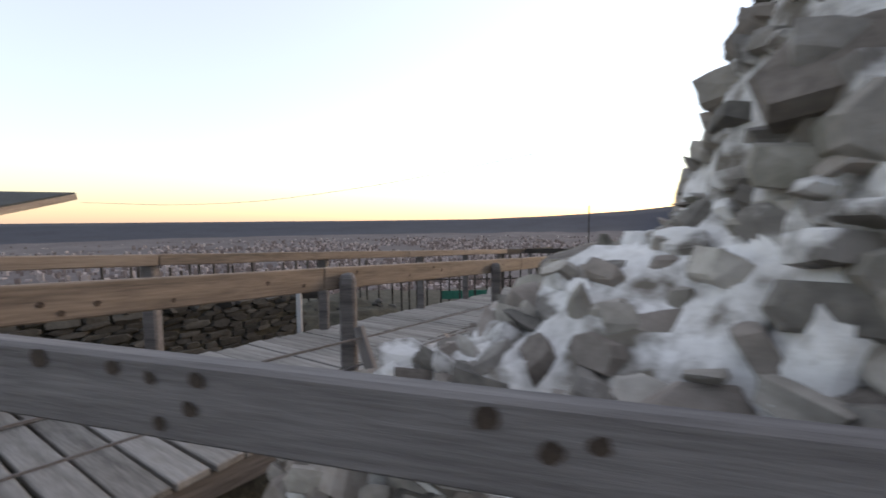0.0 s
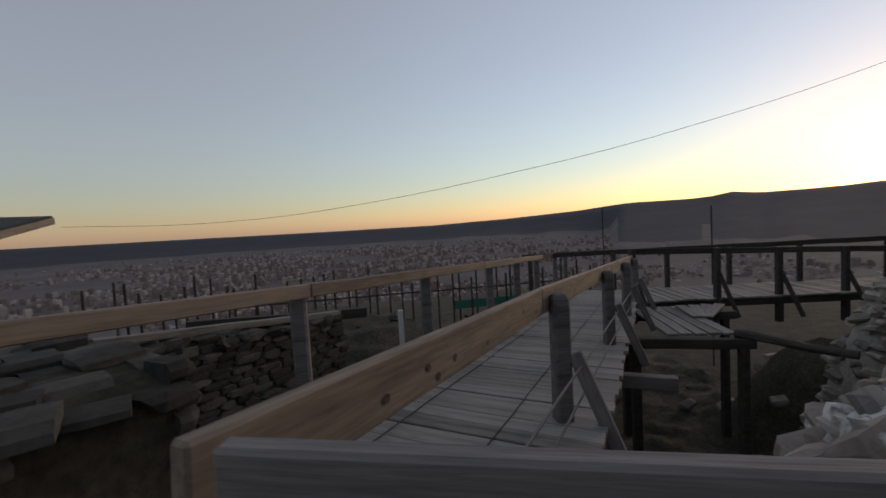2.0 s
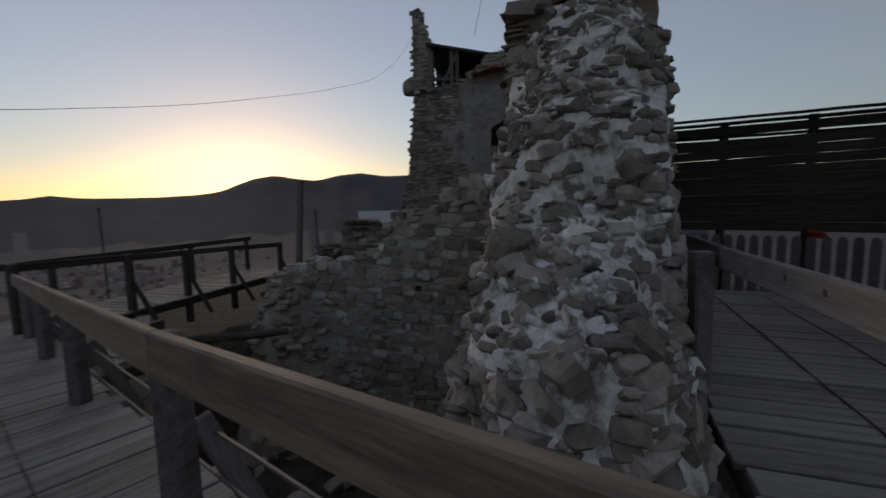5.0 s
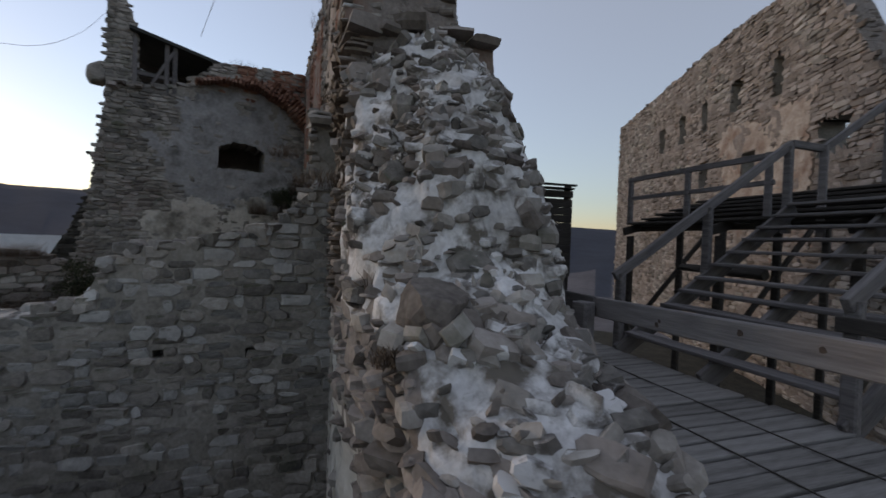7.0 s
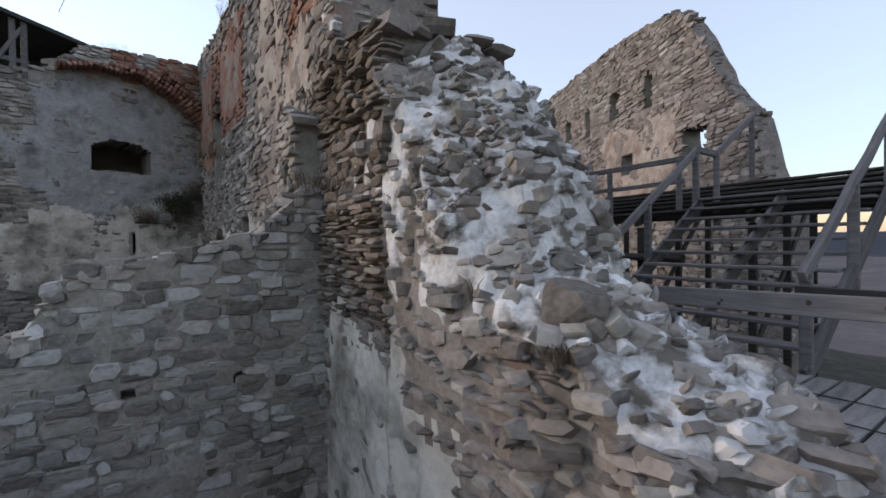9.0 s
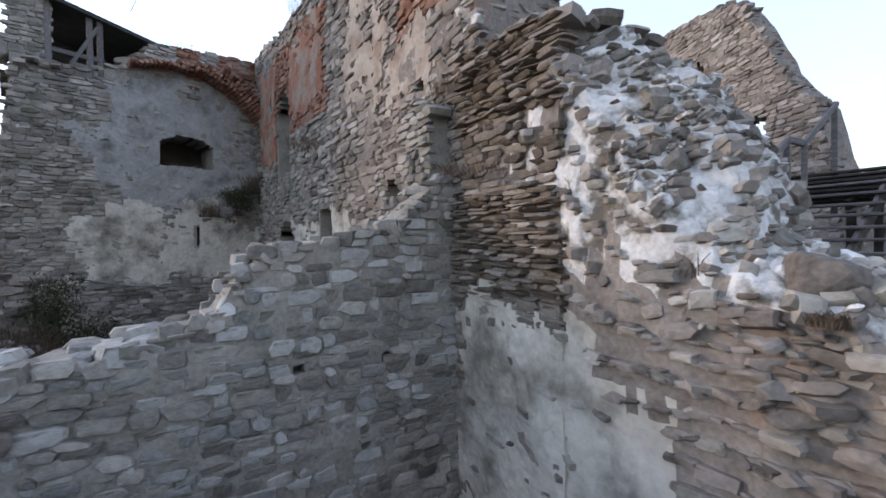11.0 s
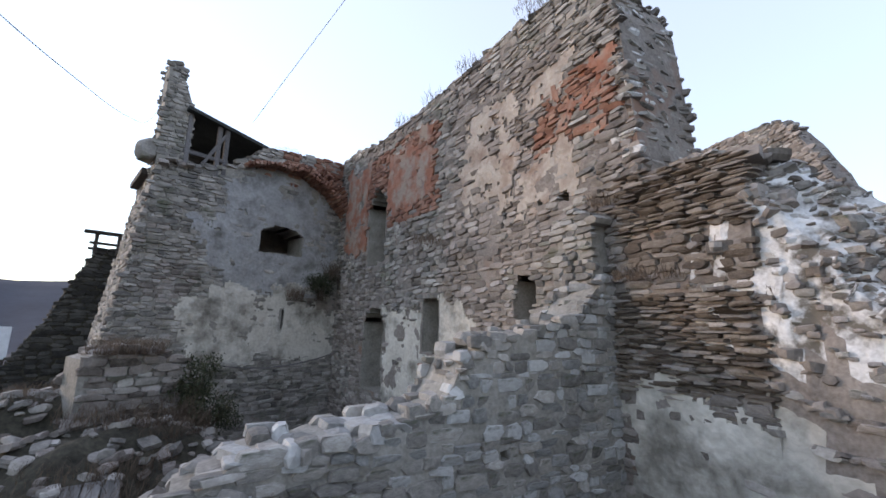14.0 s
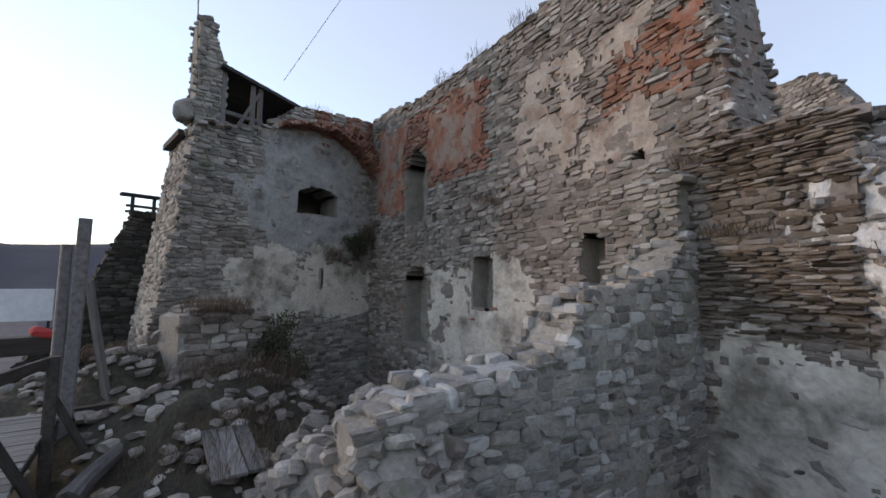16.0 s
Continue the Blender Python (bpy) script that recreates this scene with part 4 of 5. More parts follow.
def deck(name, label, place, s0, s1, o0, o1, wide, m, seed):
    rng = random.Random(seed)
    base = thing(name, label, "", "")
    tagged(base, kind="structure")
    s = s0
    while s < s1:
        w = wide * rng.uniform(0.9, 1.1)
        e0, e1 = rng.uniform(-0.03, 0.03), rng.uniform(-0.03, 0.03)
        dz = rng.uniform(-0.01, 0.005)
        beam("board", place(s + w / 2, o0 + e0, -0.022 + dz), place(s + w / 2 + rng.uniform(-0.008, 0.008), o1 + e1, -0.022 + dz), w - 0.026, 0.044, m, base, wobble=0.003, bev=0.006)
        s += w
    return base


deck_b = deck("boardwalk", "long boardwalk of pale weathered planks", walk_b, -0.62, 11.4, -1.88, 0.33, 0.2, DECK_WOOD, 71)
for o in (-1.8, -0.9, 0.24):
    beam("joist", walk_b(-0.6, o, -0.13), walk_b(11.4, o, -0.13), 0.1, 0.16, WOOD, deck_b)
# two thin dark lines that run lengthwise over the boards
for o in (-0.35, -1.06):
    beam("batten", walk_b(-0.4, o, 0.006), walk_b(11.2, o, 0.004), 0.008, 0.006, DARK_WOOD, deck_b, bev=0)
deck_a = deck("boardwalk", "boardwalk of weathered planks below the stairs", lambda s, o, z: walk_a(s, o, z - 0.045), -2.6, 6.5, -1.95, 0.12, 0.22, DECK_WOOD, 72)
for o in (-1.85, -0.9, 0.05):
    beam("joist", walk_a(-2.6, o, -0.17), walk_a(6.5, o, -0.17), 0.1, 0.16, WOOD, deck_a)
# the same pair of dark lines on this deck
for o in (-1.3, -0.7):
    beam("batten", walk_a(-2.4, o, -0.038), walk_a(6.3, o, -0.04), 0.012, 0.008, DARK_WOOD, deck_a, bev=0)
C_LINE = [Vector((4.0, 10.43, 0.11)), Vector((6.3, 10.18, 0.01)), Vector((8.8, 9.9, -0.09)), Vector((10.5, 9.42, -0.15))]


def walk_c(s, o, z=0.0):
    d = (C_LINE[3] - C_LINE[0]).to_2d().to_3d().normalized()
    return C_LINE[0].to_2d().to_3d() + d * s + Vector((-d.y, d.x, 0)) * -o + Vector((0, 0, z - 0.7))


deck_c = deck("boardwalk", "landing of pale planks at the far turn", walk_c, -2.4, 7.6, -1.7, 0.05, 0.21, DECK_WOOD, 73)
for o in (-1.6, -0.05):
    beam("joist", walk_c(-2.4, o, -0.13), walk_c(7.6, o, -0.13), 0.1, 0.16, DARK_WOOD, deck_c)


def knots(plank, spots, place, depth, side, seed):
    """Dark knots on a plank's face, at (along, height) on it."""
    rng = random.Random(seed)
    n = Vector(side).normalized()
    for along, z in spots:
        bm = bmesh.new()
        r = rng.uniform(0.012, 0.02)
        bmesh.ops.create_circle(bm, cap_ends=True, segments=10, radius=r)
        for v in bm.verts:
            v.co *= rng.uniform(0.8, 1.2)
        ob = part("knot", bm, KNOT, plank)
        w = Matrix.Translation(place(along, z) + n * depth) @ n.to_track_quat("Z", "Y").to_matrix().to_4x4()
        ob.matrix_basis = plank.matrix_world.inverted() @ w


def strewn(lo, hi, z, spread, count, seed):
    rng = random.Random(seed)
    return [(rng.uniform(lo, hi), z + rng.uniform(-spread, spread)) for _ in range(count)]


# inner railing of the long walkway
KNOTS_A = [(1.782, 0.944), (1.862, 0.932), (1.959, 0.936), (1.941, 0.882), (1.877, 0.853), (2.443, 0.922), (2.532, 0.882), (2.593, 0.898), (1.608, 0.949)]
KNOTS_B = [(0.59,0.9),(0.84,0.92),(0.91,0.87),(1.05,0.9),(1.4,0.88),(2.0,0.93),(2.3,0.89)]
def rail_o(s):
    """The inner railing bears away from the deck's line past its first plank."""
    return -0.08 + 0.04 * max(0.0, s - 2.5)


rail_b = thing("railing", "wooden railing of planed brown planks on posts", "railing")
for s0, s1 in ((0.03, 2.5), (2.505, 6.2), (6.205, 10.05)):
    plank = beam("rail_plank", walk_b(s0, rail_o(s0), 0.884), walk_b(s1, rail_o(s1), 0.884), 0.05, 0.18, RAIL_WOOD, rail_b, "planed reddish-brown plank", wobble=0.002)
    spots = KNOTS_B if s0 < 1 else strewn(s0 + 0.2, s1 - 0.2, 0.92, 0.05, 6, int(s0 * 10))
    knots(plank, spots, lambda a, z: walk_b(a, rail_o(a), z - 0.04), 0.0285, (NX, NY, 0), 81)
for s in (2.68, 5.25, 7.54, 9.45):
    post("post", walk_b(s, rail_o(s) + 0.09, -0.3), 1.23, 0.125, WOOD, rail_b, round_top=True)
    beam("brace", walk_b(s, rail_o(s) + 0.19, 0.5), walk_b(s, rail_o(s) + 0.5, -0.25), 0.05, 0.1, WOOD, rail_b)
beam("stretcher", walk_b(0.4, 0.1, 0.42), walk_b(9.9, 0.36, 0.42), 0.012, 0.012, WIRE, rail_b, bev=0)
beam("stretcher", walk_b(0.4, 0.1, 0.2), walk_b(9.9, 0.36, 0.2), 0.012, 0.012, WIRE, rail_b, bev=0)

rail_a = thing("railing", "grey weathered plank railing at the walkway corner", "railing")
plank = beam("rail_plank", walk_a(0.13, -0.02, 0.93), walk_a(3.1, -0.02, 0.863), 0.046, 0.146, WOOD, rail_a, "grey weathered plank", wobble=0.002)
knots(plank, KNOTS_A, lambda a, z: walk_a(a, -0.02, z), 0.0265, (-0.240, -0.971, 0), 82)
knots(plank, strewn(0.3, 3.0, 0.945, 0.03, 8, 83), lambda a, z: walk_a(a, -0.02, z - 0.02 - 0.022 * a), 0.0265, (0.240, 0.971, 0), 83)
beam("rail_plank", walk_a(3.11, -0.02, 0.863), walk_a(6.4, -0.02, 0.85), 0.046, 0.146, WOOD, rail_a, "grey weathered plank", wobble=0.004)
for s in (0.24, 3.1, 5.6):
    post("post", walk_a(s, 0.1, -0.3), 1.2, 0.13, WOOD, rail_a)

rail_l = thing("railing", "outer wooden railing with a light sunlit top", "railing")
for s0, s1 in ((-1.3, 2.05), (2.06, 5.8), (5.81, 9.75)):
    beam("rail_plank", walk_b(s0, -1.75, 0.977), walk_b(s1, -1.75, 0.977), 0.062, 0.105, RAIL_WOOD, rail_l, "planed brown plank", wobble=0.004)
beam("rail_plank", walk_b(9.76, -1.75, 0.96), walk_b(13.4, -1.8, 1.02), 0.05, 0.12, DARK_WOOD, rail_l, "dark thin plank")
for s in (-0.9, 2.02, 4.05, 6.27, 7.87, 9.5, 11.6, 13.2):
    post("post", walk_b(s, -1.83, -0.4), 1.37, 0.12, WOOD, rail_l)

rail_c = thing("railing", "dark wooden railing along the far landing", "railing")
for p, q in zip(C_LINE, C_LINE[1:]):
    beam("rail_plank", p + Vector((0, 0, 0.33)), q + Vector((0, 0, 0.33)), 0.06, 0.13, DARK_WOOD, rail_c, wobble=0.004)
for p in (C_LINE[0], Vector((5.9, 10.22, 0.03)), Vector((7.3, 10.07, -0.03)), C_LINE[2], C_LINE[3]):
    post("post", p + Vector((0, -0.06, -1.3)), 1.7, 0.13, DARK_WOOD, rail_c)
    beam("brace", p + Vector((0, -0.08, -0.1)), p + Vector((0.1, -0.55, -1.1)), 0.05, 0.09, DARK_WOOD, rail_c)
rail_d = thing("railing", "dark outer railing of the far landing", "railing")
beam("rail_plank", walk_c(-2.2, -1.72, 1.0), walk_c(7.5, -1.72, 1.0), 0.06, 0.13, DARK_WOOD, rail_d)
for s in (-2.0, 0.2, 1.6, 3.2, 5.0, 7.2):
    post("post", walk_c(s, -1.66, -0.5), 1.5, 0.11, DARK_WOOD, rail_d)

# tall posts where the far landing ends
tall = thing("tall_post", "tall pale timber post at the landing end", "post", "landing posts")
post("shaft", (11.22, 9.17, -1.4), 3.6, 0.17, WOOD, tall, lean=(0.12, -0.01))
beam("brace", (12.3, 8.95, 1.2), (11.75, 8.6, -0.9), 0.07, 0.14, WOOD, tall)
tall2 = thing("tall_post", "short timber post leaning beside the landing", "post", "landing posts")
post("shaft", (11.5, 9.3, -1.4), 3.2, 0.14, WOOD, tall2, lean=(0.14, -0.02))
for x, y, t in ((5.2, 14.0, 1.75), (7.6, 12.4, 1.6)):
    th = thing("thin_post", "thin bare pole beyond the landing", "post", "poles")
    post("shaft", (x, y, -3.2), 3.0 + t, 0.03, DARK_WOOD, th)

# lower timber landing in the court, beams, a log, loose planks
low_deck = thing("plank_landing", "lower landing of pale planks in the court", "landing")
for i in range(5):
    k = i / 4
    beam("board", (3.78 + 0.8 * k, 10.0 - 0.2 * k, -0.75), (3.22 + 0.86 * k, 7.9 - 0.22 * k, -0.75), 0.19, 0.045, DECK_WOOD, low_deck)
beam("beam", (2.45, 8.03, -0.86), (4.3, 7.44, -0.86), 0.14, 0.16, DARK_WOOD, low_deck)
beam("beam", (3.2, 9.75, -0.86), (5.5, 9.2, -0.86), 0.14, 0.16, DARK_WOOD, low_deck)
for x, y in ((2.6, 7.98), (4.15, 7.5), (3.4, 9.7), (5.3, 9.25)):
    post("leg", (x, y, -3.4), 2.48, 0.14, DARK_WOOD, low_deck)
tri = thing("loose_boards", "pale boards lying on the lower landing", "boards")
for i in range(4):
    k = i / 3
    beam("board", (4.6 + 0.8 * k, 9.62 - 0.12 * k, -0.7), (4.3 + 0.16 * k, 8.7, -0.71), 0.2, 0.04, DECK_WOOD, tri)


def log(name, label, p, q, r, m):
    bm = bmesh.new()
    length = (Vector(q) - Vector(p)).length
    rings = []
    for i in range(9):
        k = r * (1 - 0.2 * i / 8)
        rings.append([bm.verts.new(((i / 8 - 0.5) * length, (k + RND.uniform(-0.008, 0.008)) * math.cos(a * math.pi / 6) + 0.03 * math.sin(i), (k + RND.uniform(-0.008, 0.008)) * math.sin(a * math.pi / 6))) for a in range(12)])
    for a, b in zip(rings, rings[1:]):
        for j in range(12):
            bm.faces.new((a[j], b[j], b[(j + 1) % 12], a[(j + 1) % 12]))
    bm.faces.new(rings[0])
    bm.faces.new(rings[-1][::-1])
    bmesh.ops.recalc_face_normals(bm, faces=bm.faces)
    me = bpy.data.meshes.new(name)
    bm.to_mesh(me)
    bm.free()
    me.materials.append(m)
    ob = tagged(new(name, me), label, "log")
    ob.matrix_basis = axes(p, q)


log("log", "bare grey log lying across the court", (4.1, 7.6, -0.72), (4.75, 6.3, -0.76), 0.07, DARK_WOOD)
log("log", "grey log lying below the landing posts", (9.1, 9.2, -1.1), (11.0, 8.3, -0.95), 0.11, WOOD)
stair_boards = thing("plank_ramp", "pale plank ramp on the rubble", "ramp")
for i in range(3):
    beam("board", (9.6 - i * 0.02, 7.75 - i * 0.2, -0.82), (8.3, 7.95 - i * 0.2, -1.0), 0.19, 0.05, DECK_WOOD, stair_boards)
beam("board", (10.5, 7.25, -0.7), (9.65, 7.4, -0.8), 0.2, 0.05, DECK_WOOD, stair_boards)
cross_beam = thing("cross_beam", "dark horizontal beam below the tall posts", "beam")
beam("timber", (11.5, 9.2, -0.75), (11.4, 7.8, -0.72), 0.14, 0.17, DARK_WOOD, cross_beam)
pipe = thing("white_pipe", "pale metal pipe standing beside the walkway", "pipe")
post("tube", walk_b(3.85, -2.08, -0.3), 0.84, 0.06, METAL, pipe)
bench = thing("beam_stub", "short dark beam end below the walkway", "beam")
beam("timber", (1.2, 6.35, -0.72), (1.95, 6.0, -0.74), 0.13, 0.16, WOOD, bench)

# ---- stairs and stands behind the wall ----
SX, SY = Vector((0.967, -0.255, 0)), Vector((-0.255, -0.967, 0))
FOOT = Vector((0.35, -0.42, 0.0))


def st(w, r, z):
    return FOOT + SX * w + SY * r + Vector((0, 0, z))


stairs = thing("staircase", "wide open timber staircase with sloping handrails", "staircase")
for i in range(11):
    z, r = 0.19 * (i + 1), 0.29 * i
    for k in range(2):
        beam("tread", st(0.05, r + 0.07 + k * 0.14, z - 0.02), st(2.5, r + 0.07 + k * 0.14, z - 0.02), 0.13, 0.045, WOOD, stairs)
for w in (0.0, 1.25, 2.55):
    beam("stringer", st(w, -0.05, -0.1), st(w, 3.2, 2.03), 0.06, 0.24, WOOD, stairs)
for w in (0.0, 2.6):
    beam("handrail", st(w, -0.1, 0.92), st(w, 3.15, 3.05), 0.07, 0.13, WOOD, stairs, "grey worn handrail")
    for r in (0.0, 1.5, 3.1):
        z = r / 0.29 * 0.19
        post("post", st(w, r, z - 0.4), 1.36, 0.11, WOOD, stairs)
beam("handrail", st(2.6, 3.15, 3.05), st(2.6, 3.9, 3.05), 0.07, 0.12, WOOD, stairs)
beam("handrail", st(2.6, 3.9, 3.05), st(2.6, 5.6, 4.1), 0.07, 0.12, WOOD, stairs)
post("post", st(2.6, 3.9, 1.6), 1.5, 0.11, WOOD, stairs)
post("post", st(2.6, 5.5, 1.6), 2.4, 0.11, WOOD, stairs)
beam("guard_plank", st(-1.6, -0.12, 0.78), st(0.05, -0.12, 0.78), 0.05, 0.12, DARK_WOOD, stairs)

stand = thing("seating_stand", "tiers of dark wooden benches on a timber frame", "stand")
for i in range(6):
    z, r = 1.9 + 0.13 * i, 3.3 + 0.42 * i
    beam("bench_board", st(-2.6, r, z), st(6.2, r, z), 0.3, 0.05, DARK_WOOD, stand)
    beam("riser_board", st(-2.6, r + 0.18, z - 0.12), st(6.2, r + 0.18, z - 0.12), 0.035, 0.12, DARK_WOOD, stand)
for w in (-2.5, -0.4, 1.7, 3.8, 6.1):
    beam("raker", st(w, 3.0, 1.7), st(w, 6.2, 2.6), 0.08, 0.18, DARK_WOOD, stand)
    for r in (3.2, 4.7, 6.1):
        post("leg", st(w, r, -3.4), 3.4 + 1.75 + (r - 3.2) * 0.28 - 0.15, 0.13, DARK_WOOD, stand)
    beam("brace", st(w, 3.3, -0.6), st(w, 6.0, 2.2), 0.05, 0.12, DARK_WOOD, stand)
beam("guard_rail", st(2.9, 3.25, 2.95), st(6.3, 3.25, 2.95), 0.06, 0.11, WOOD, stand)
beam("guard_rail", st(2.9, 3.25, 2.5), st(6.3, 3.25, 2.5), 0.05, 0.09, WOOD, stand)
for w in (3.0, 4.6, 6.2):
    post("post", st(w, 3.25, 1.9), 1.1, 0.1, WOOD, stand)
beam("guard_rail", st(-2.6, 6.0, 3.5), st(-0.2, 6.0, 3.5), 0.06, 0.1, WOOD, stand)
beam("guard_rail", st(-2.6, 6.0, 3.2), st(-0.2, 6.0, 3.2), 0.05, 0.08, WOOD, stand)
for w in (-2.5, -1.3, -0.2):
    post("post", st(w, 6.0, 2.5), 1.05, 0.1, WOOD, stand)
sheet = boulder("white_bundle", "crumpled white plastic sheet below the stands", tuple(st(3.4, 3.0, 1.1)), (0.3, 0.2, 0.16), WHITE, 9, 15)
log("beam_support", "dark round timber below the white sheet", st(2.8, 3.0, 0.95), st(4.4, 3.0, 0.98), 0.09, DARK_WOOD)

# ---- timber hall and palisade behind the main wall ----
H0, H1 = Vector((10.0, -1.15, 0)), Vector((7.35, -5.2, 0))
hall = thing("timber_hall", "dark open timber hall with a gappy board roof", "hall")
for k, z in enumerate(np.arange(0.6, 2.5, 0.21)):
    beam("board", H0 + Vector((0, 0, z)), H1 + Vector((0, 0, z)), 0.04, 0.205, DARK_WOOD, hall)
for k in (0.02, 0.35, 0.68, 0.98):
    post("post", H0.lerp(H1, k) + Vector((0.1, -0.05, -3.4)), 6.4, 0.16, DARK_WOOD, hall)
hd = (H1 - H0).normalized()
hn = Vector((-hd.y, hd.x, 0))
hn = hn if hn.x > 0 else -hn
for i in range(9):
    o = -0.35 + i * 0.3
    broken = 0.0 if i % 3 else 0.12
    beam("roof_board", H0 + hn * o + Vector((0, 0, 3.12 - 0.07 * i)), H1 + hn * o + Vector((0, 0, 2.95 - 0.07 * i)), 0.31 - broken, 0.04, ROOF, hall)
beam("wall_plate", H0 + Vector((0, 0, 2.85)), H1 + Vector((0, 0, 2.75)), 0.14, 0.18, DARK_WOOD, hall)
palisade = thing("palisade_fence", "fence of grey rounded-top boards", "fence")
F0, F1 = Vector((9.2, -2.0, 0)), Vector((7.35, -4.9, 0))
for i in range(15):
    c = F0.lerp(F1, i / 14)
    bm = bmesh.new()
    pts = [(-0.085, -3.3), (0.085, -3.3), (0.085, 0.3), (0.06, 0.38), (0.0, 0.42), (-0.06, 0.38), (-0.085, 0.3)]
    f = bm.faces.new([bm.verts.new((x, 0, z)) for x, z in pts])
    ext = bmesh.ops.extrude_face_region(bm, geom=[f])
    bmesh.ops.translate(bm, vec=(0, 0.035, 0), verts=[v for v in ext["geom"] if isinstance(v, bmesh.types.BMVert)])
    bmesh.ops.recalc_face_normals(bm, faces=bm.faces)
    ob = part("picket", bm, WOOD, palisade)
    ob.matrix_basis = Matrix.Translation(c) @ Matrix.Rotation(math.atan2(hd.y, hd.x), 4, "Z")
rag = boulder("red_cloth", "small red cloth hung on the palisade fence", (7.98, -3.93, 0.46), (0.5, 0.14, 0.16), RED, 12, 20)

# ---- shed beside the first walkway ----
shed = thing("shed", "open wooden shed with a dark flat roof", "shed")


def slab_roof(name, corners, thick, m, parent):
    bm = bmesh.new()
    a = [bm.verts.new(c) for c in corners]
    b = [bm.verts.new((c[0], c[1], c[2] - thick)) for c in corners]
    bm.faces.new(a)
    bm.faces.new(b[::-1])
    n = len(a)
    for i in range(n):
        bm.faces.new((a[i], b[i], b[(i + 1) % n], a[(i + 1) % n]))
    bmesh.ops.recalc_face_normals(bm, faces=bm.faces)
    return part(name, bm, m, parent)


TIP = Vector((-9.4, 12.6, 2.02))
slab_roof("roof", [TIP, (-16, 12.8, 2.2), (-15.0, 6.2, 0.98), (-8.9, 7.0, 0.92)], 0.05, ROOF, shed)
for k in range(9):
    a = Vector((-9.5, 12.4, 1.93)).lerp(Vector((-9.0, 7.2, 0.83)), k / 8)
    beam("rafter", a, a + Vector((-6, 0.0, 0.05)), 0.07, 0.12, RAIL_WOOD, shed)
beam("fascia", TIP + Vector((0.02, 0, -0.12)), Vector((-8.88, 7.0, 0.80)), 0.035, 0.16, RAIL_WOOD, shed, "brown bargeboard")
for x, y, z in ((-10.3, 10.7, 1.45), (-10.2, 8.6, 1.05), (-13.5, 10.7, 1.5)):
    post("post", (x, y, -3.4), 3.4 + z, 0.14, DARK_WOOD, shed)
beam("brace", (-10.3, 10.6, 0.2), (-10.2, 9.2, 1.0), 0.07, 0.1, DARK_WOOD, shed)
beam("brace", (-10.2, 8.7, 0.0), (-10.2, 9.8, 0.95), 0.07, 0.1, DARK_WOOD, shed)

# ---- stake fence on the slope, green net ----
def stakes():
    rng = random.Random(91)
    fence = thing("stake_fence", "row of thin dark stakes on the slope", "fence")
    for i in range(46):
        k = i / 45
        x, y = -9.5 + 15.5 * k + rng.uniform(-0.1, 0.1), 13.8 + 3.2 * k + rng.uniform(-0.4, 0.4)
        post("stake", (x, y, -4.2), 4.0 + rng.uniform(-0.2, 0.5) - 0.4 * k, 0.06, DARK_WOOD, fence)
    beam("stretcher", (-9.5, 13.8, -0.75), (6.0, 17.0, -1.1), 0.03, 0.05, DARK_WOOD, fence, bev=0)


stakes()
net = thing("green_net", "green fabric net on the slope fence", "net")
for i in range(2):
    beam("strip", (0.6, 15.8, -1.45 - i * 0.14), (3.2, 16.3, -1.5 - i * 0.14), 0.02, 0.15, GREEN, net, bev=0)
band = thing("pale_bank", "pale frosted beam along the terrace", "beam")
beam("timber", (-5.6, 5.7, 0.3), (-2.5, 10.1, -0.38), 0.14, 0.1, DECK_WOOD, band)
dark_beam = thing("dark_beam", "dark beam on the terrace", "beam")
beam("timber", (-5.0, 9.2, -0.25), (-2.0, 10.6, -0.5), 0.16, 0.2, DARK_WOOD, dark_beam)

# ---- things on and beside the tower ----
canopy = thing("tower_canopy", "dark lean-to roof on timber posts on the tower", "canopy")
slab_roof("roof", [(17.6, 5.65, 8.45), (17.9, 2.7, 7.92), (21.4, 2.7, 7.9), (21.4, 5.65, 8.4)], 0.12, ROOF, canopy)
for y, z in ((5.5, 8.4), (4.55, 8.2), (4.3, 8.15)):
    post("post", (17.95, y, 6.3), z - 6.35, 0.15, WOOD, canopy)
beam("beam", (17.95, 5.6, 6.95), (17.95, 4.2, 6.9), 0.12, 0.14, WOOD, canopy)
beam("brace", (17.9, 5.0, 6.6), (17.9, 4.35, 7.9), 0.08, 0.11, WOOD, canopy)
for k in range(7):
    beam("back_board", (20.8, 5.6, 6.5 + k * 0.27), (20.8, 2.7, 6.5 + k * 0.2), 0.04, 0.26, DARK_WOOD, canopy)
turret = boulder("turret_stub", "rounded stub of a corner turret", (18.2, 6.5, 6.75), (0.7, 0.75, 1.1), STONE_GREY, 14, 0)
hut = thing("lookout_frame", "small wooden frame on the buttress top", "frame")
for y in (6.4, 7.1):
    post("post", (23.0, y, 3.8), 0.85, 0.12, DARK_WOOD, hut)
beam("beam", (23.0, 5.9, 4.62), (23.0, 7.5, 4.62), 0.4, 0.1, DARK_WOOD, hut)
beam("beam", (23.0, 6.2, 4.2), (23.0, 7.3, 4.2), 0.1, 0.1, DARK_WOOD, hut)
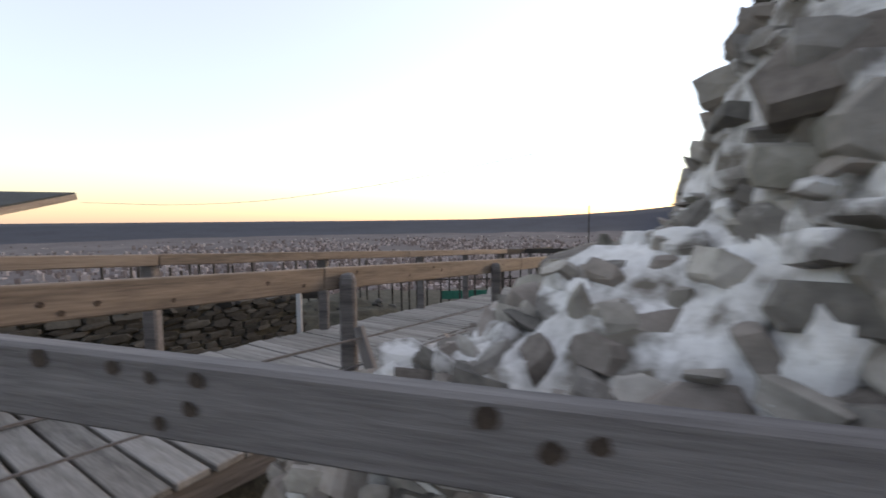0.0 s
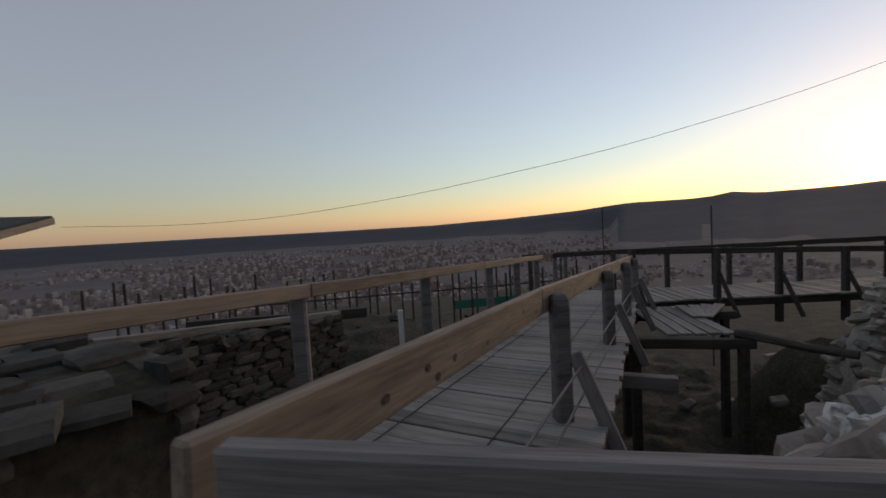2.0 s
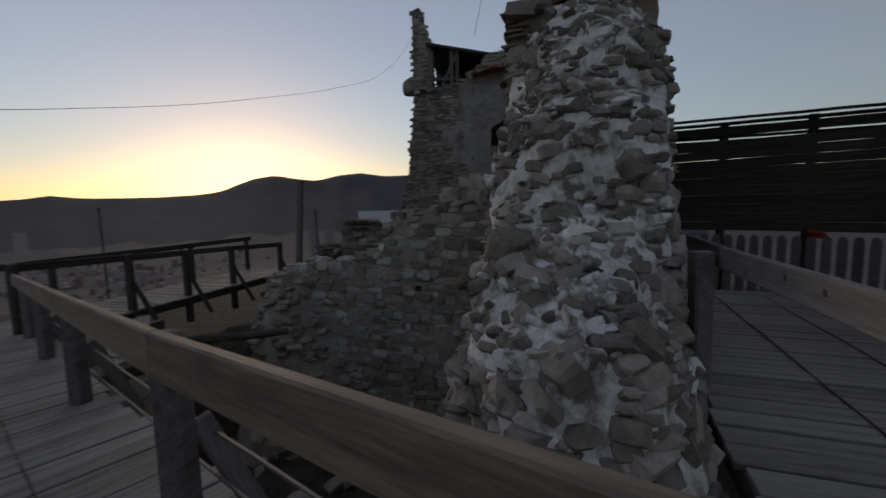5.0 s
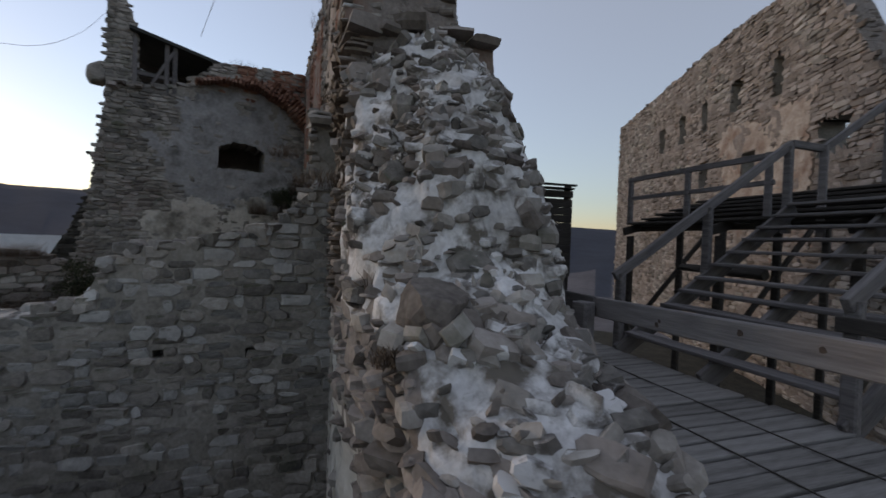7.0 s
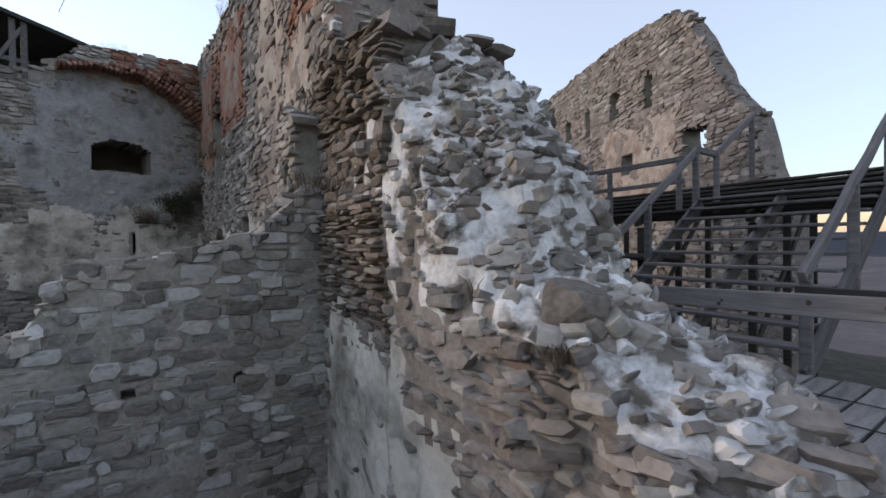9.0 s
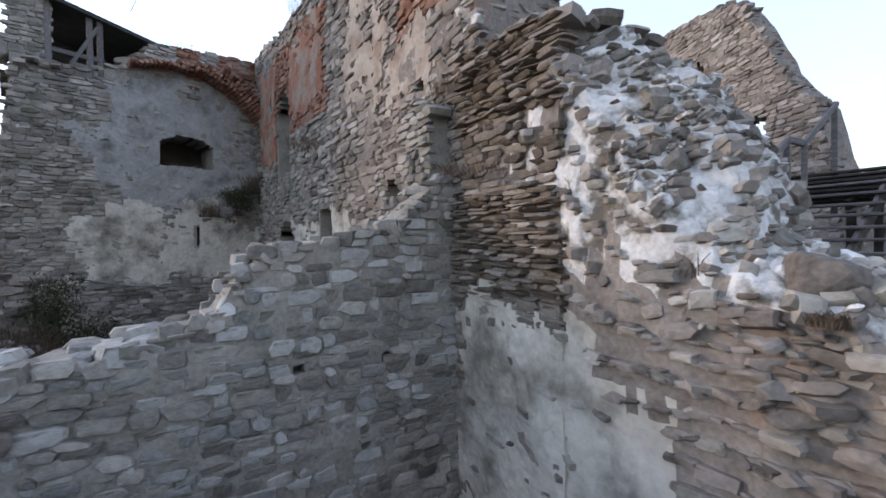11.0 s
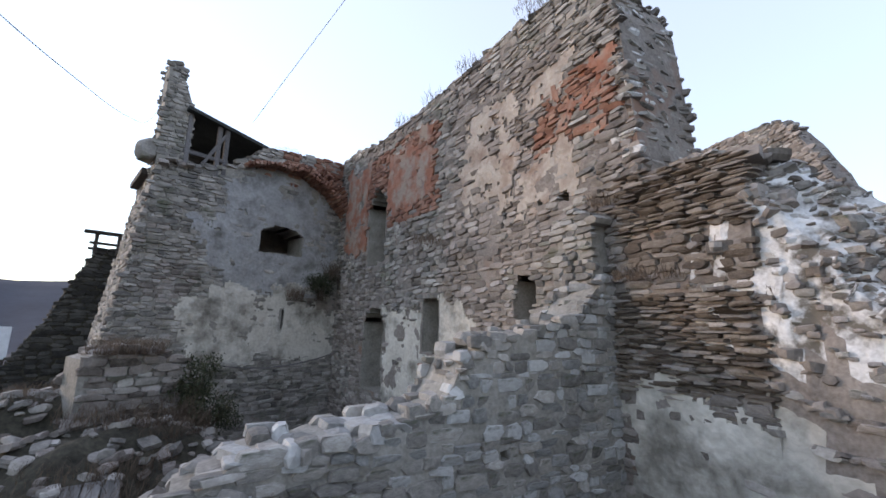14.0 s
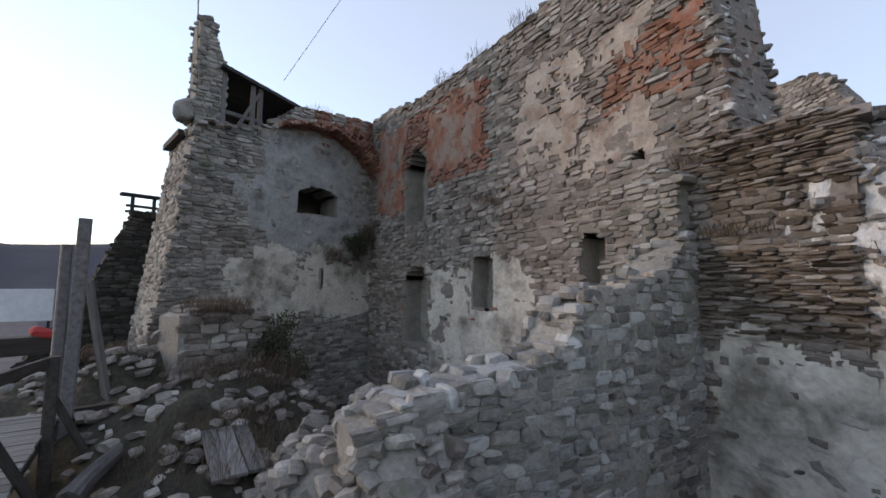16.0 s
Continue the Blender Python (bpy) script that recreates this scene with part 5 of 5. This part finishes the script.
awning = thing("white_awning", "pale sheet beyond the landing", "sheet")
beam("sheet", (27.0, 9.0, 0.3), (27.6, 12.2, 0.3), 0.06, 1.3, WHITE, awning)
for y in (9.1, 12.0):
    post("post", (27.2 + (y - 9) * 0.18, y, -6.5), 6.9, 0.1, DARK_WOOD, awning)
heapred = boulder("red_bundle", "red cloth bundle on a beam", (20.2, 9.35, -0.25), (0.9, 0.6, 0.35), RED, 15, 10)
beamred = thing("low_beam", "dark low beam with a bundle on it", "beam")
beam("timber", (20.3, 8.9, -0.6), (20.2, 10.6, -0.6), 0.7, 0.5, DARK_WOOD, beamred)
for y in (9.0, 10.4):
    post("leg", (20.25, y, -3.5), 2.7, 0.2, DARK_WOOD, beamred)


def wire(name, label, pts, r=0.008):
    cu = bpy.data.curves.new(name, "CURVE")
    cu.dimensions, cu.bevel_depth, cu.bevel_resolution = "3D", r, 1
    sp = cu.splines.new("POLY")
    sp.points.add(len(pts) - 1)
    for p, c in zip(sp.points, pts):
        p.co = (*c, 1)
    cu.materials.append(WIRE)
    ob = tagged(new(name, cu), label, "cable")
    return ob


def sagging(p, q, sag, n=14):
    p, q = Vector(p), Vector(q)
    return [p.lerp(q, i / n) - Vector((0, 0, sag * 4 * (i / n) * (1 - i / n))) for i in range(n + 1)]


CABLE = [(0.0, 9.3), (1.2, 7.9), (4.0, 6.0), (7.8, 4.65), (12.2, 3.35), (15.5, 2.6), (19.3, 1.98), (22.3, 1.66), (25.0, 1.6), (28.2, 1.75)]
cable_z = curve_of(CABLE)
wire("cable", "long cable sagging from the tower over the boardwalk to the shed", [(18.2 - 0.975 * q, 6.2 + 0.222 * q, (cable_z(q - 0.8) + cable_z(q) + cable_z(q + 0.8)) / 3) for q in np.arange(0.0, 28.4, 0.7)], 0.005)
wire("cable", "cable running up from the tower canopy", sagging((17.90, 3.51, 8.71), (11.52, 1.36, 14.68), 0.0), 0.01)
wire("cable", "cable hanging along the foot of the tower", sagging((17.7, 5.0, 0.2), (16.6, 0.1, 0.3), 0.45), 0.02)
